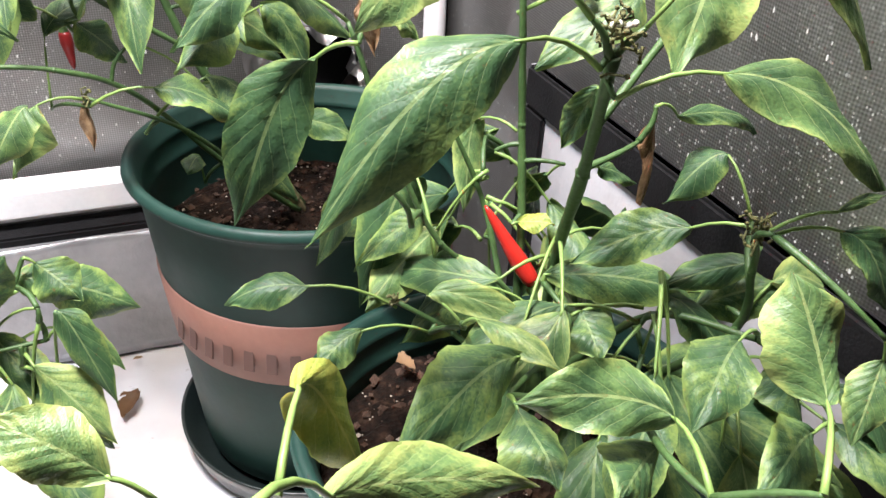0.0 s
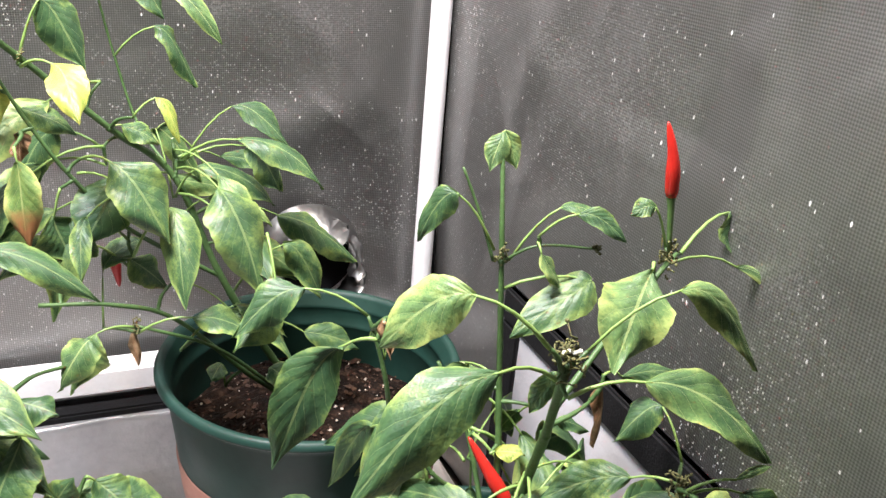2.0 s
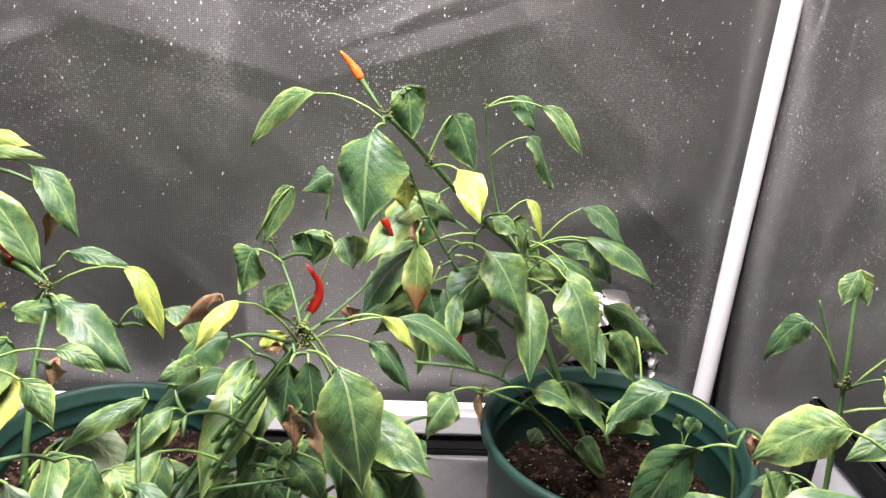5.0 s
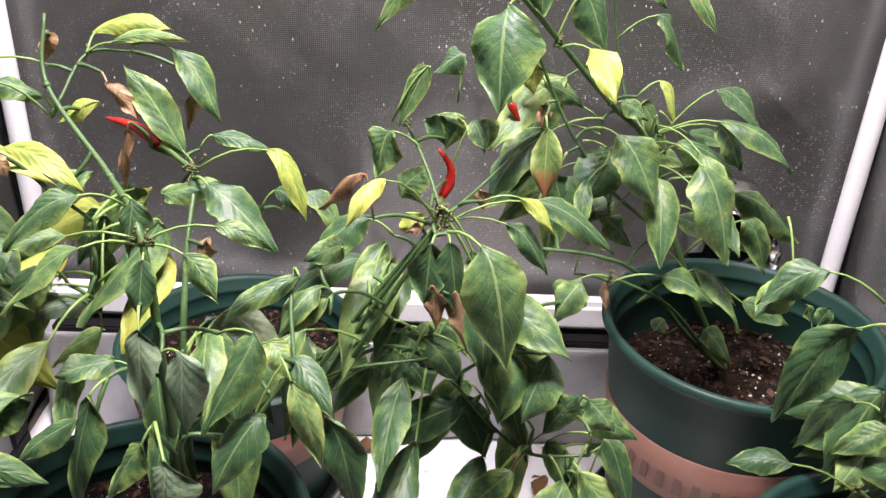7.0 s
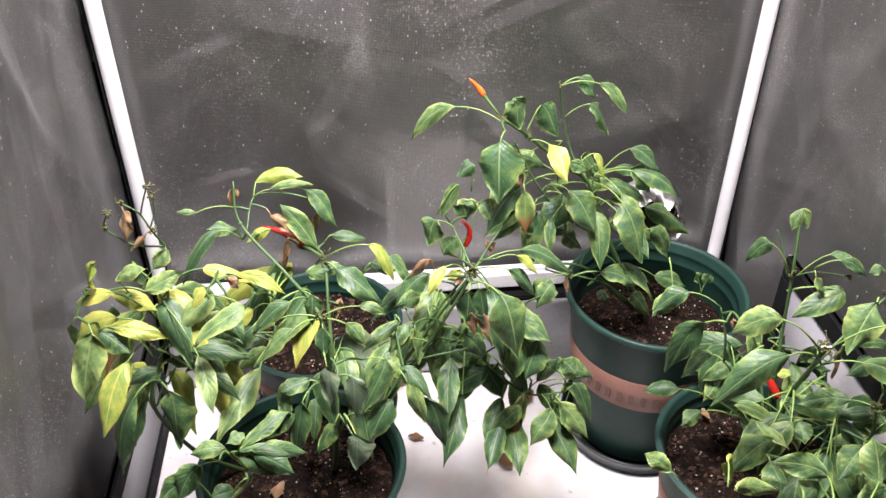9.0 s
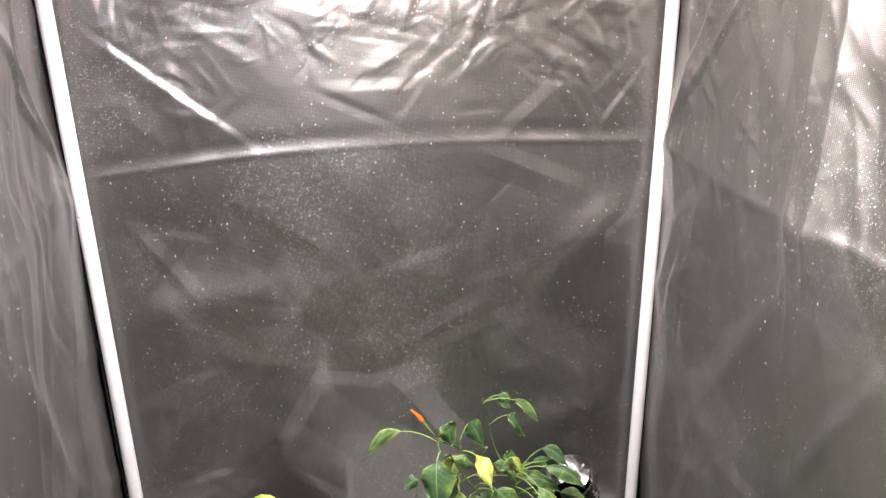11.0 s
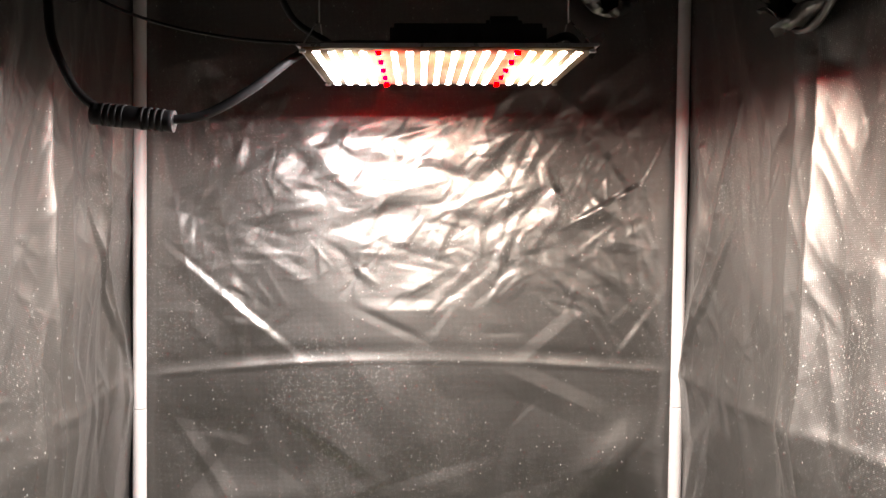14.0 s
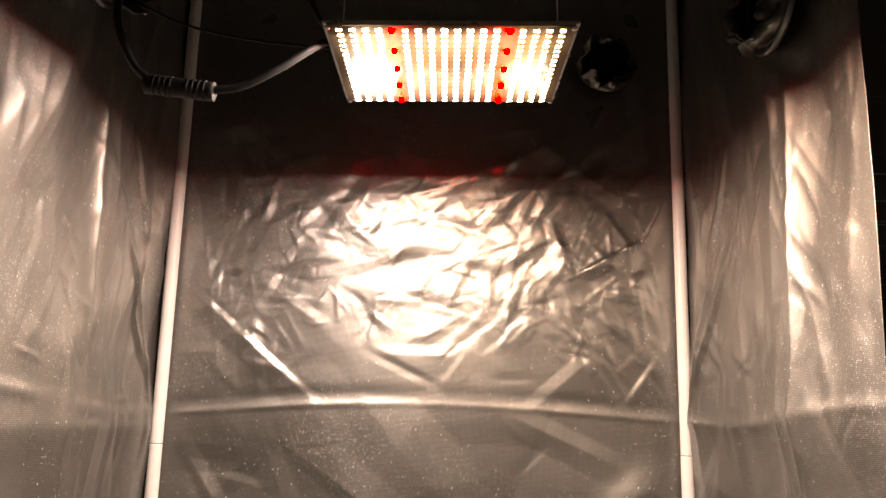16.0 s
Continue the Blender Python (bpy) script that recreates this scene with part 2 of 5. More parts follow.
def value_noise(x, y, seed):
    """Smooth noise on arrays, -1 to 1."""
    rng = np.random.RandomState(seed)
    g = rng.uniform(-1, 1, (64, 64))
    xi, yi = np.floor(x).astype(int), np.floor(y).astype(int)
    fx, fy = x - xi, y - yi
    fx, fy = fx * fx * fx * (fx * (fx * 6 - 15) + 10), fy * fy * fy * (fy * (fy * 6 - 15) + 10)
    p = lambda i, j: g[(xi + i) % 64, (yi + j) % 64]
    return (p(0, 0) * (1 - fx) + p(1, 0) * fx) * (1 - fy) + (p(0, 1) * (1 - fx) + p(1, 1) * fx) * fy


def fbm(x, y, seed, octaves=4):
    return sum(value_noise(x * 2**o + 7.3 * o, y * 2**o + 3.1 * o, seed + o) / 2**o for o in range(octaves))


def ridged(x, y, seed, octaves=4):
    """Sharp-crested folds, 0 to about 1."""
    out, w = 0, 0.6
    for o in range(octaves):
        out = out + w * (1 - np.abs(value_noise(x * 2**o + 5.7 * o, y * 2**o + 2.9 * o, seed + o))) ** 3
        w *= 0.5
    return out


def facets(x, y, seed):
    """Crumpled film: flat facets that meet in sharp creases, -1 to 1."""
    x, y = x + 0.45 * value_noise(x * 0.7 + 3, y * 0.7, seed + 50), y + 0.45 * value_noise(x * 0.7, y * 0.7 + 9, seed + 51)
    g = np.random.RandomState(seed).uniform(-1, 1, (64, 64))
    x = x + 0.5 * y
    xi, yi = np.floor(x).astype(int), np.floor(y).astype(int)
    fx, fy = x - xi, y - yi
    p = lambda i, j: g[(xi + i) % 64, (yi + j) % 64]
    upper = p(0, 0) + fx * (p(1, 0) - p(0, 0)) + fy * (p(1, 1) - p(1, 0))
    lower = p(0, 0) + fy * (p(0, 1) - p(0, 0)) + fx * (p(1, 1) - p(0, 1))
    return np.where(fx > fy, upper, lower)


def fold(x, z, a, b, width):
    """1 along the segment a-b, falling off to nothing at its width."""
    ax, az, bx, bz = *a, *b
    dx, dz = bx - ax, bz - az
    t = np.clip(((x - ax) * dx + (z - az) * dz) / (dx * dx + dz * dz), 0, 1)
    d = np.hypot(x - ax - t * dx, z - az - t * dz)
    return np.exp(-((d / width) ** 2)) * (0.35 + 0.65 * np.sin(np.pi * np.clip(t, 0.05, 0.95)))


def roof(x, z, a, b, near, far):
    """A sharp crease along a-b: a crest with flat flanks, steep on one side and shallow on the other."""
    (ax, az), (bx, bz) = a, b
    long = math.hypot(bx - ax, bz - az)
    dx, dz = (bx - ax) / long, (bz - az) / long
    t = ((x - ax) * dx + (z - az) * dz) / long
    p = (x - ax) * dz - (z - az) * dx
    flank = np.clip(1 - np.where(p > 0, p / near, -p / far), 0, 1)
    return flank * np.clip(3.2 * np.minimum(t, 1 - t), 0, 1)


def creases(x, z, seed, count, lo, hi, length, turn, spread, slope):
    """Many straight creases scattered over a stretch of film; turn and spread in degrees give their run."""
    rng = random.Random(seed)
    out = np.zeros_like(x)
    for i in range(count):
        cx, cz = rng.uniform(lo[0], hi[0]), rng.uniform(lo[1], hi[1])
        a, half = radians(rng.gauss(turn, spread)), rng.uniform(*length) / 2
        near = half * rng.uniform(0.1, 0.25)
        far = near * rng.uniform(1.2, 3.5)
        if rng.random() < 0.5:
            a += math.pi
        d = (half * math.cos(a), half * math.sin(a))
        out += rng.choice((1, 1, -0.8)) * slope * rng.uniform(0.5, 1.2) * near * roof(x, z, (cx - d[0], cz - d[1]), (cx + d[0], cz + d[1]), near, far)
    return out


def sheet(name, nu, nv, place, mat, thick=0.035):
    """A grid sheet; place takes arrays u, v from 0 to 1 and gives x, y, z and the uv in metres. It gets a back side."""
    u, v = np.meshgrid(np.linspace(0, 1, nu), np.linspace(0, 1, nv))
    x, y, z, a, b, back = place(u, v)
    front = np.stack([x, y, z], -1).reshape(-1, 3)
    rear = front + np.array(back) * thick
    idx = np.arange(nu * nv).reshape(nv, nu)
    q = np.stack([idx[:-1, :-1], idx[:-1, 1:], idx[1:, 1:], idx[1:, :-1]], -1).reshape(-1, 4)
    border = np.concatenate([idx[0, :], idx[1:, -1], idx[-1, -2::-1], idx[-2:0:-1, 0]])
    off = nu * nv
    rim = np.stack([border, border + off, np.roll(border, -1) + off, np.roll(border, -1)], -1)
    # the rear is a coarse copy of the rim, closed by one face
    me = bpy.data.meshes.new(name)
    verts = np.concatenate([front, rear])
    faces = [*q.tolist(), *rim.tolist(), (border + off).tolist()[::-1]]
    me.from_pydata(verts.tolist(), [], faces)
    layer = me.uv_layers.new(name="UVMap")
    uvs = np.tile(np.stack([a, b], -1).reshape(-1, 2), (2, 1))
    loops = np.empty(len(me.loops), dtype=np.int32)
    me.loops.foreach_get("vertex_index", loops)
    layer.data.foreach_set("uv", uvs[loops].astype(np.float32).ravel())
    me.polygons.foreach_set("use_smooth", [True] * len(q) + [False] * (len(me.polygons) - len(q)))
    me.materials.append(mat)
    ob = new(name, me)
    return ob


# ---- the tent ----
HALF, DEEP, TALL = 0.42, 0.60, 1.62


def back_place(u, v):
    x, z = (u - 0.5) * 2 * HALF, v * TALL
    seam = 0.815 + 0.012 * np.cos(x * 5.0) - 0.03 * np.clip(-x - 0.2, 0, 1) * 5 * 0.2
    d = 0.005 * fbm(x * 3 + 9, z * 3, 11, 2)
    low = np.clip((1.0 - z) / 0.3, 0, 1)
    d += low * (0.008 * facets(x * 4.5, z * 5 + 2, 17) + 0.003 * facets(x * 10 + z * 4, z * 11, 23))
    top = np.exp(-(((z - 1.09) / np.where(z < 1.09, 0.17, 0.14)) ** 2)) * np.clip(1.25 - (x / 0.42) ** 2, 0, 1)
    lean = z + 0.45 * x
    d += 0.28 * top * (0.009 * facets(x * 6, lean * 11, 31) + 0.007 * facets(x * 11 + 2, (z - 0.3 * x) * 22, 37) + 0.004 * facets(x * 21, (z + 0.25 * x) * 36, 43))
    d += creases(x, z, 3, 60, (-0.3, 0.95), (0.3, 1.2), (0.06, 0.2), 12, 30, 0.09)
    d += creases(x, z, 5, 340, (-0.36, 0.92), (0.36, 1.22), (0.02, 0.07), 30, 40, 0.14)
    d += creases(x, z, 7, 60, (0.05, 1.0), (0.38, 1.28), (0.05, 0.18), 50, 18, 0.16)
    d += creases(x, z, 9, 40, (-0.38, 0.86), (0.38, 1.0), (0.05, 0.16), -10, 40, 0.12)
    d += creases(x, z, 15, 40, (0.2, 0.84), (0.38, 1.1), (0.05, 0.15), 125, 25, 0.17)
    d += creases(x, z, 19, 50, (-0.38, 0.85), (-0.2, 1.25), (0.04, 0.15), 70, 30, 0.15)
    d += creases(x, z, 13, 40, (-0.38, 0.2), (0.38, 0.78), (0.08, 0.3), 15, 40, 0.15)
    d += creases(x, z, 21, 18, (-0.38, 1.22), (0.38, 1.5), (0.1, 0.3), 0, 40, 0.12)
    side = np.exp(-((z - 1.12) / 0.2) ** 2) * np.clip((np.abs(x) - 0.2) / 0.2, 0, 1)
    d += side * 0.004 * (ridged(x * 16 + z * 3, z * 3, 57, 3) - 0.4)
    below = seam - z
    d -= 0.002 * np.tanh(below / 0.1)
    part_ = (0.3 + 0.7 * np.clip(np.abs(x + 0.03) / 0.3, 0, 1)) * (0.75 + 0.6 * value_noise(x * 13 + 4, z * 3, 91))
    d += part_ * (0.002 * np.exp(-((below - 0.004) / 0.005) ** 2) + 0.0015 * np.exp(-((below - 0.02) / 0.03) ** 2) - 0.003 * np.exp(-((below + 0.012) / 0.011) ** 2))
    d += 0.0042 * roof(x, z, (-0.43, 1.042), (-0.165, 0.818), 0.03, 0.0095)
    d += 0.0036 * roof(x, z, (0.305, 0.818), (0.42, 0.977), 0.03, 0.0085)
    d += 0.0045 * roof(x, z, (0.41, 1.21), (0.335, 1.07), 0.006, 0.02) + 0.0045 * roof(x, z, (0.365, 1.105), (0.215, 1.02), 0.006, 0.02)
    d += 0.008 * fold(x, z, (0.395, 0.75), (0.26, 0.64), 0.03) + 0.008 * fold(x, z, (0.38, 0.38), (0.2, 0.33), 0.03)
    d += 0.005 * fold(x, z, (-0.38, 0.6), (-0.1, 0.62), 0.03)
    d *= 0.2 + 0.8 * np.clip((0.385 - np.abs(x)) / 0.06, 0, 1)
    y = -np.clip(d, -0.028, 0.032) + 0.004
    return x, y, z, x, z, (0, 1, 0)


def side_place(sign):
    def place(u, v):
        y, z = -u * (DEEP - 0.045 if sign > 0 else DEEP) + 0.004, v * TALL
        s = -y
        d = 0.006 * fbm(s * 4 + 3 * sign, z * 2.4, 71 + sign, 2) + 0.007 * facets(s * 7 + z, z * 3.4, 77 + sign) + 0.004 * facets(s * 14 + 2 * z, z * 8, 97 + sign)
        d += creases(s, z, 31 + sign, 60, (0.0, 0.75), (0.6, 1.3), (0.08, 0.3), 97, 16, 0.15)
        d += creases(s, z, 41 + sign, 120, (0.0, 0.8), (0.6, 1.3), (0.03, 0.1), 70, 40, 0.17)
        d += creases(s, z, 51 + sign, 26, (0.0, 0.15), (0.6, 0.78), (0.08, 0.25), 60, 40, 0.15)
        ridge = (0.365 if sign > 0 else 0.275) + 0.012 * np.sin(z * 5)
        up = np.clip((z - 0.35) * 1.6, 0, 1)
        d += up * 0.015 * np.exp(-np.abs(s - ridge) / 0.05) + up * 0.006 * np.exp(-np.abs(s - ridge - 0.035) / 0.012)
        top = np.clip((z - 0.7) / 0.35, 0, 1)
        d += top * 0.007 * (ridged(s * 6 + z * 2.6, z * 2.2, 83 + sign, 3) - 0.4)
        d += 0.003 * np.exp(-((z - 0.808 + 0.01 * np.sin(s * 9)) / 0.008) ** 2) * (0.6 + 0.6 * value_noise(s * 11, z * 2, 5))
        d += 0.006 * fold(s, z, (0.03, 0.82), (0.13, 1.05), 0.008) + 0.006 * roof(s, z, (0.03, 0.83), (0.2, 1.06), 0.008, 0.02) + 0.005 * roof(s, z, (0.1, 1.0), (0.2, 1.2), 0.008, 0.02)
        d += 0.006 * fold(s, z, (0.15, 0.4), (0.34, 0.72), 0.02) + 0.005 * fold(s, z, (0.4, 0.5), (0.55, 0.76), 0.015)
        line = z - (0.805 if sign > 0 else 0.779)
        d += 0.014 * np.exp(-np.sqrt(line**2 + 0.00004) / 0.1)
        d *= 0.3 + 0.7 * np.clip(((DEEP - 0.045) - s) / 0.06, 0, 1)
        x = sign * (HALF - np.clip(d, -0.02, 0.045))
        return x, y, z, s, z, (sign, 0, 0)

    return place


wall_back = tagged(sheet("wall_north", 380, 680, back_place, FOIL), "creased silver aluminised tent back wall", "tent wall", kind="structure")
wall_right = tagged(sheet("wall_east", 240, 560, side_place(1), FOIL_SIDE), "creased silver aluminised tent side wall", "tent wall", kind="structure")
wall_left = tagged(sheet("wall_west", 240, 560, side_place(-1), FOIL_SIDE), "creased silver aluminised tent side wall", "tent wall", kind="structure")
tent_top = tagged(mesh_object("ceiling", box(-HALF - 0.005, HALF + 0.005, -DEEP, 0.01, TALL, TALL + 0.006), FOIL_SIDE, False), "silver tent roof in shadow", "tent roof", kind="structure")


def floor_place(u, v):
    x, y = (u - 0.5) * 2 * HALF, -v * (DEEP + 0.08) + 0.004
    z = 0.0025 * fbm(x * 6, y * 6, 5, 3) - 0.004
    return x, y, z, x, y, (0, 0, -1)


tagged(sheet("floor", 90, 80, floor_place, LINER, 0.012), "white plastic floor liner with crumbs and stains", "floor liner", kind="structure")
# added room round the tent, out of view, walls pale to bounce light back
tagged(mesh_object("ground", box(-2.2, 2.2, -3.2, 1.2, -0.06, -0.02), ROOM_FLOOR, False), "brown floor of the room outside the tent", "floor", kind="structure")
for nm, b in (("wall_south", (-2.2, 2.2, -3.25, -3.2, -0.06, 2.5)), ("wall_room_east", (2.2, 2.25, -3.2, 1.2, -0.06, 2.5)), ("wall_room_west", (-2.25, -2.2, -3.2, 1.2, -0.06, 2.5)), ("wall_room_north", (-2.2, 2.2, 1.2, 1.25, -0.06, 2.5)), ("ceiling_room", (-2.2, 2.2, -3.2, 1.2, 2.5, 2.55))):
    tagged(mesh_object(nm, box(*b), ROOM, False), "plain pale wall added to close the unseen room", "wall", kind="structure")


def corner_pole(x):
    pole = empty("tent_pole", (x, -0.014, 0))
    part("lower_tube", tube(bmesh.new(), [Vector((0, 0, z)) for z in (0.0, 0.004, 0.4, 0.7, 0.7535, 0.755)], 0.0096, sides=24), WHITE_PAINT, pole)
    part("upper_tube", tube(bmesh.new(), [Vector((0, 0, z)) for z in (0.7557, 0.757, 0.8, 1.2, 1.59, 1.6)], 0.0094, sides=24), WHITE_PAINT, pole)
    return tagged(pole, "white metal corner pole of the tent frame", "tent pole", group="tent poles")


for px_ in (-0.4, 0.4):
    corner_pole(px_)
    s = 1 if px_ > 0 else -1
    pts = [Vector((px_ + s * 0.0125 + 0.0015 * math.sin(z * 17), -0.011, z)) for z in np.linspace(0.0, 1.6, 40)]
    tagged(mesh_object("trim", tube(bmesh.new(), pts, 0.0022, sides=6), BLACK_WEB), "thin black line along the corner seam", "piping", kind="structure")

# raised lip of the floor tray along the back wall, a black and a white bar over it
def lip_place(u, v):
    x, z = (u - 0.5) * 0.80, 0.105 * v
    y = -0.05 - 0.02 * (1 - v) ** 2 + 0.004 * fbm(x * 9, z * 20, 15, 3)
    return x, y, z, x, z, (0, 1, 0)


GREY_LIP = simple("grey_tray_film", (0.42, 0.42, 0.43), 0.4, metal=0.5, var=0.2, scale=14, relief=0.3, depth=0.003)
tagged(sheet("tray_lip", 120, 16, lip_place, GREY_LIP), "grey raised lip of the floor tray along the back", "tray lip", kind="structure")
# black bar painted in for the dark gap behind the lip
tagged(mesh_object("trim", box(-0.39, 0.39, -0.047, -0.02, 0.1, 0.112, 0.002), BLACK_WEB, False), "black strip standing in for the dark gap over the tray lip", "strip", kind="structure")
# white bar painted in for the light on the wall's ledge
tagged(mesh_object("trim", box(-0.39, 0.39, -0.036, -0.012, 0.118, 0.15, 0.006), WHITE_PAINT, False), "white bar standing in for a lit ledge low on the back wall", "rail", kind="structure")


def vent_frame(sign, y0, y1, z0, z1, w):
    """A black-bordered flap low on a side wall."""
    x = sign * (HALF - 0.022)
    flap = empty("vent_flap", (x, 0, 0))
    inner = box(-0.002, 0.002, y0, y1, z0, z1)
    part("panel", inner, GREY_FLAP, flap, "pale grey fabric panel")
    for a in ((y0, y1, z1 - w, z1), (y0, y1, z0, z0 + w), (y1 - w, y1, z0 + w, z1 - w), (y0, y0 + w, z0 + w, z1 - w)):
        part("border", box(-0.005, 0.005, *a, 0.002), BLACK_WEB, flap, "black webbing border", False)
    return tagged(flap, "pale grey vent flap with black border on tent wall", "vent flap")


vent_frame(1, -0.545, -0.205, 0.03, 0.28, 0.028)
vent_frame(-1, -0.57, -0.12, 0.01, 0.15, 0.03)


# ---- duct ports with drawstring socks ----
def duct_port(m, r, length, droop, label, film=None, ringed=True):
    port = empty("duct_port")
    port.matrix_world = m
    ring = lathe([(r, 0.0), (r + 0.007, 0.001), (r + 0.008, 0.006), (r + 0.002, 0.009), (r - 0.003, 0.004)], 40, close=True)
    if ringed:
        part("ring", ring, SOCK, port)
    else:
        ring.free()
    bm = bmesh.new()
    n, k = 36, 10
    rows = []
    for j in range(k + 1):
        t = j / k
        row = []
        for i in range(n):
            a = 2 * math.pi * i / n
            crum = 1 + 0.22 * t * math.sin(5 * a + 4 * t) + 0.16 * t * math.sin(11 * a - 3 * t) * (1 if j % 2 else 0.4)
            rr = r * (1 - 0.22 * t) * crum
            row.append(bm.verts.new((rr * math.cos(a), rr * math.sin(a) - droop * t * t, 0.004 + length * t + 0.012 * math.sin(7 * a + 6 * t) * t)))
        rows.append(row)
    for p, q in zip(rows, rows[1:]):
        for i in range(n):
            bm.faces.new((p[i], p[(i + 1) % n], q[(i + 1) % n], q[i]))
    part("sock", bm, film or SOCK, port, "crumpled sock of film")
    # no hole is cut: a black disc gives the darkness inside the port
    part("opening", lathe([(0.0001, 0.003), (r - 0.003, 0.003)], 32), BLACK_WEB, port, "black disc standing in for the dark opening")
    return tagged(port, label, "duct port", group="duct ports")


face_y = Matrix.Rotation(radians(90), 4, "X")
duct_port(Matrix.Translation((0.282, -0.012, 0.235)) @ face_y, 0.05, 0.035, 0.012, "crumpled silver duct port low on the back wall", None, False)
duct_port(Matrix.Translation((0.285, -0.012, 1.39)) @ face_y, 0.05, 0.012, 0.0, "dark round duct port high on the back wall", None, False)
duct_port(Matrix.Translation((0.4, -0.40, 1.31)) @ pose(0, 0, 0, 0, -90, 0) @ pose(0, 0, 0, 0, 0, -90), 0.065, 0.03, 0.015, "silver duct port high on the side wall")
duct_port(Matrix.Translation((-0.4, -0.42, 1.33)) @ pose(0, 0, 0, 0, 90, 0) @ pose(0, 0, 0, 0, 0, 90), 0.065, 0.05, 0.03, "silver duct port with cables passing through")


# ---- the LED panel, its driver, hangers and cables ----
def led_panel():
    lamp = empty("grow_light", (0.0115, -0.439, 1.1825))
    lamp.rotation_euler = (radians(1.3), radians(-1), radians(-2.2))
    hw, hd = 0.129, 0.108
    part("heat_sink", box(-hw, hw, -hd, hd, 0.003, 0.006, 0.001), STEEL, lamp, "thin aluminium plate", False)
    part("board", box(-hw + 0.004, hw - 0.004, -hd + 0.003, hd - 0.003, 0.0005, 0.003), BOARD, lamp, "white LED board")
    cols, rows = 18, 17
    chips = {}
    for tint, mt in (("row of red LEDs", LED_RED), ("cool", LED_COOL), ("warm", LED_WARM)):
        bm = bmesh.new()
        h = {"cool": 0.0027, "warm": 0.0024}.get(tint, 0.0021)
        top = [bm.verts.new((a * h, b * h, -0.003 if tint.startswith("row") else -0.0009)) for a, b in ((-1, -1), (-1, 1), (1, 1), (1, -1))]
        low = [bm.verts.new((a * h * 1.15, b * h * 1.15, 0.0004)) for a, b in ((-1, -1), (-1, 1), (1, 1), (1, -1))]
        bm.faces.new(top)
        for k in range(4):
            bm.faces.new((top[k], low[k], low[(k + 1) % 4], top[(k + 1) % 4])).material_index = 0 if tint.startswith("row") else 1
        chips[tint] = bpy.data.meshes.new("led")
        bm.to_mesh(chips[tint])
        bm.free()
        chips[tint].materials.append(mt)
        chips[tint].materials.append(BOARD)
    for i in range(cols):
        x = -hw + 0.016 + i * (2 * hw - 0.032) / (cols - 1)
        red = i in (4, 13)
        n = 5 if red else rows
        for j in range(n):
            led = new("led", chips["row of red LEDs" if red else ("cool" if i < 4 or (j < 3 and 5 < i < 13) else "warm")])
            led.parent = lamp
            led.location = (x, -hd + 0.01 + j * (2 * hd - 0.02) / (n - 1), 0)
            if red:
                led["label"] = "deep red LED"
    for sx in (-1, 1):
        for sy in (-1, 1):
            part("screw", lathe([(0.0001, 0.0), (0.003, 0.0), (0.003, 0.0025), (0.0001, 0.003)], 12), STEEL, lamp).location = (sx * (hw - 0.005), sy * (hd - 0.005), -0.0015)
    drv = part("driver", box(-0.052, 0.095, -0.035, 0.035, 0.0062, 0.038, 0.004), BLACK_CASE, lamp, "black driver box", False)
    for x in (-0.02, 0.02, 0.06):
        part("driver_window", box(x - 0.013, x + 0.013, -0.0365, -0.0345, 0.013, 0.031, 0.001), BLACK_RUBBER, drv, "", False)
    part("knob", box(0.04, 0.075, -0.01, 0.01, 0.036, 0.05, 0.004), BLACK_RUBBER, drv, "", False)
    bm = tube(bmesh.new(), smooth_path([(0.09, 0, 0.02), (0.115, -0.01, 0.03), (0.125, -0.02, 0.022), (0.128, -0.02, 0.006)]), 0.0042)
    part("output_cable", bm, BLACK_RUBBER, drv)
    for sx in (-1, 1):
        bm = bmesh.new()
        for sy in (-1, 1):
            tube(bm, [Vector((sx * (hw - 0.005), sy * (hd - 0.006), 0.005)), Vector((sx * (hw - 0.008), sy * 0.01, 0.045))], 0.0008, sides=6)
        tube(bm, [Vector((sx * (hw - 0.008), 0, 0.045)), Vector((sx * (hw - 0.012), 0, 0.43))], 0.0007, sides=6)
        part("hanger_wire", bm, STEEL, lamp, "thin steel hanging wire")
    return tagged(lamp, "lit LED grow light panel hanging on steel wires", "grow light")


led_panel()
cable = empty("power_cable", (-0.27, -0.5, 1.12))
o = Vector(cable.location)
P = lambda *pts: smooth_path([Vector(p) - o for p in pts])
part("cable", tube(bmesh.new(), P((-0.4, -0.43, 1.31), (-0.352, -0.48, 1.25), (-0.337, -0.5, 1.19), (-0.317, -0.5, 1.147), (-0.295, -0.5, 1.128)), 0.0042), BLACK_RUBBER, cable)
part("cable", tube(bmesh.new(), P((-0.24, -0.5, 1.121), (-0.205, -0.5, 1.127), (-0.165, -0.5, 1.15), (-0.125, -0.49, 1.183), (-0.095, -0.46, 1.199), (-0.04, -0.44, 1.205)), 0.0042), BLACK_RUBBER, cable)
bm = bmesh.new()
a, b = Vector((-0.303, -0.5, 1.126)) - o, Vector((-0.232, -0.5, 1.12)) - o
tube(bm, [a.lerp(b, t) for t in (0, 0.06, 0.2, 0.45, 0.47, 0.53, 0.55, 0.8, 0.94, 1)], 0.0098, sides=14, bumpy=0.04)
bmesh.ops.bevel(bm, geom=[e for e in bm.edges if e.is_boundary], offset=0.002, segments=2)
body = part("connector", bm, BLACK_CASE, cable, "ribbed black waterproof connector")
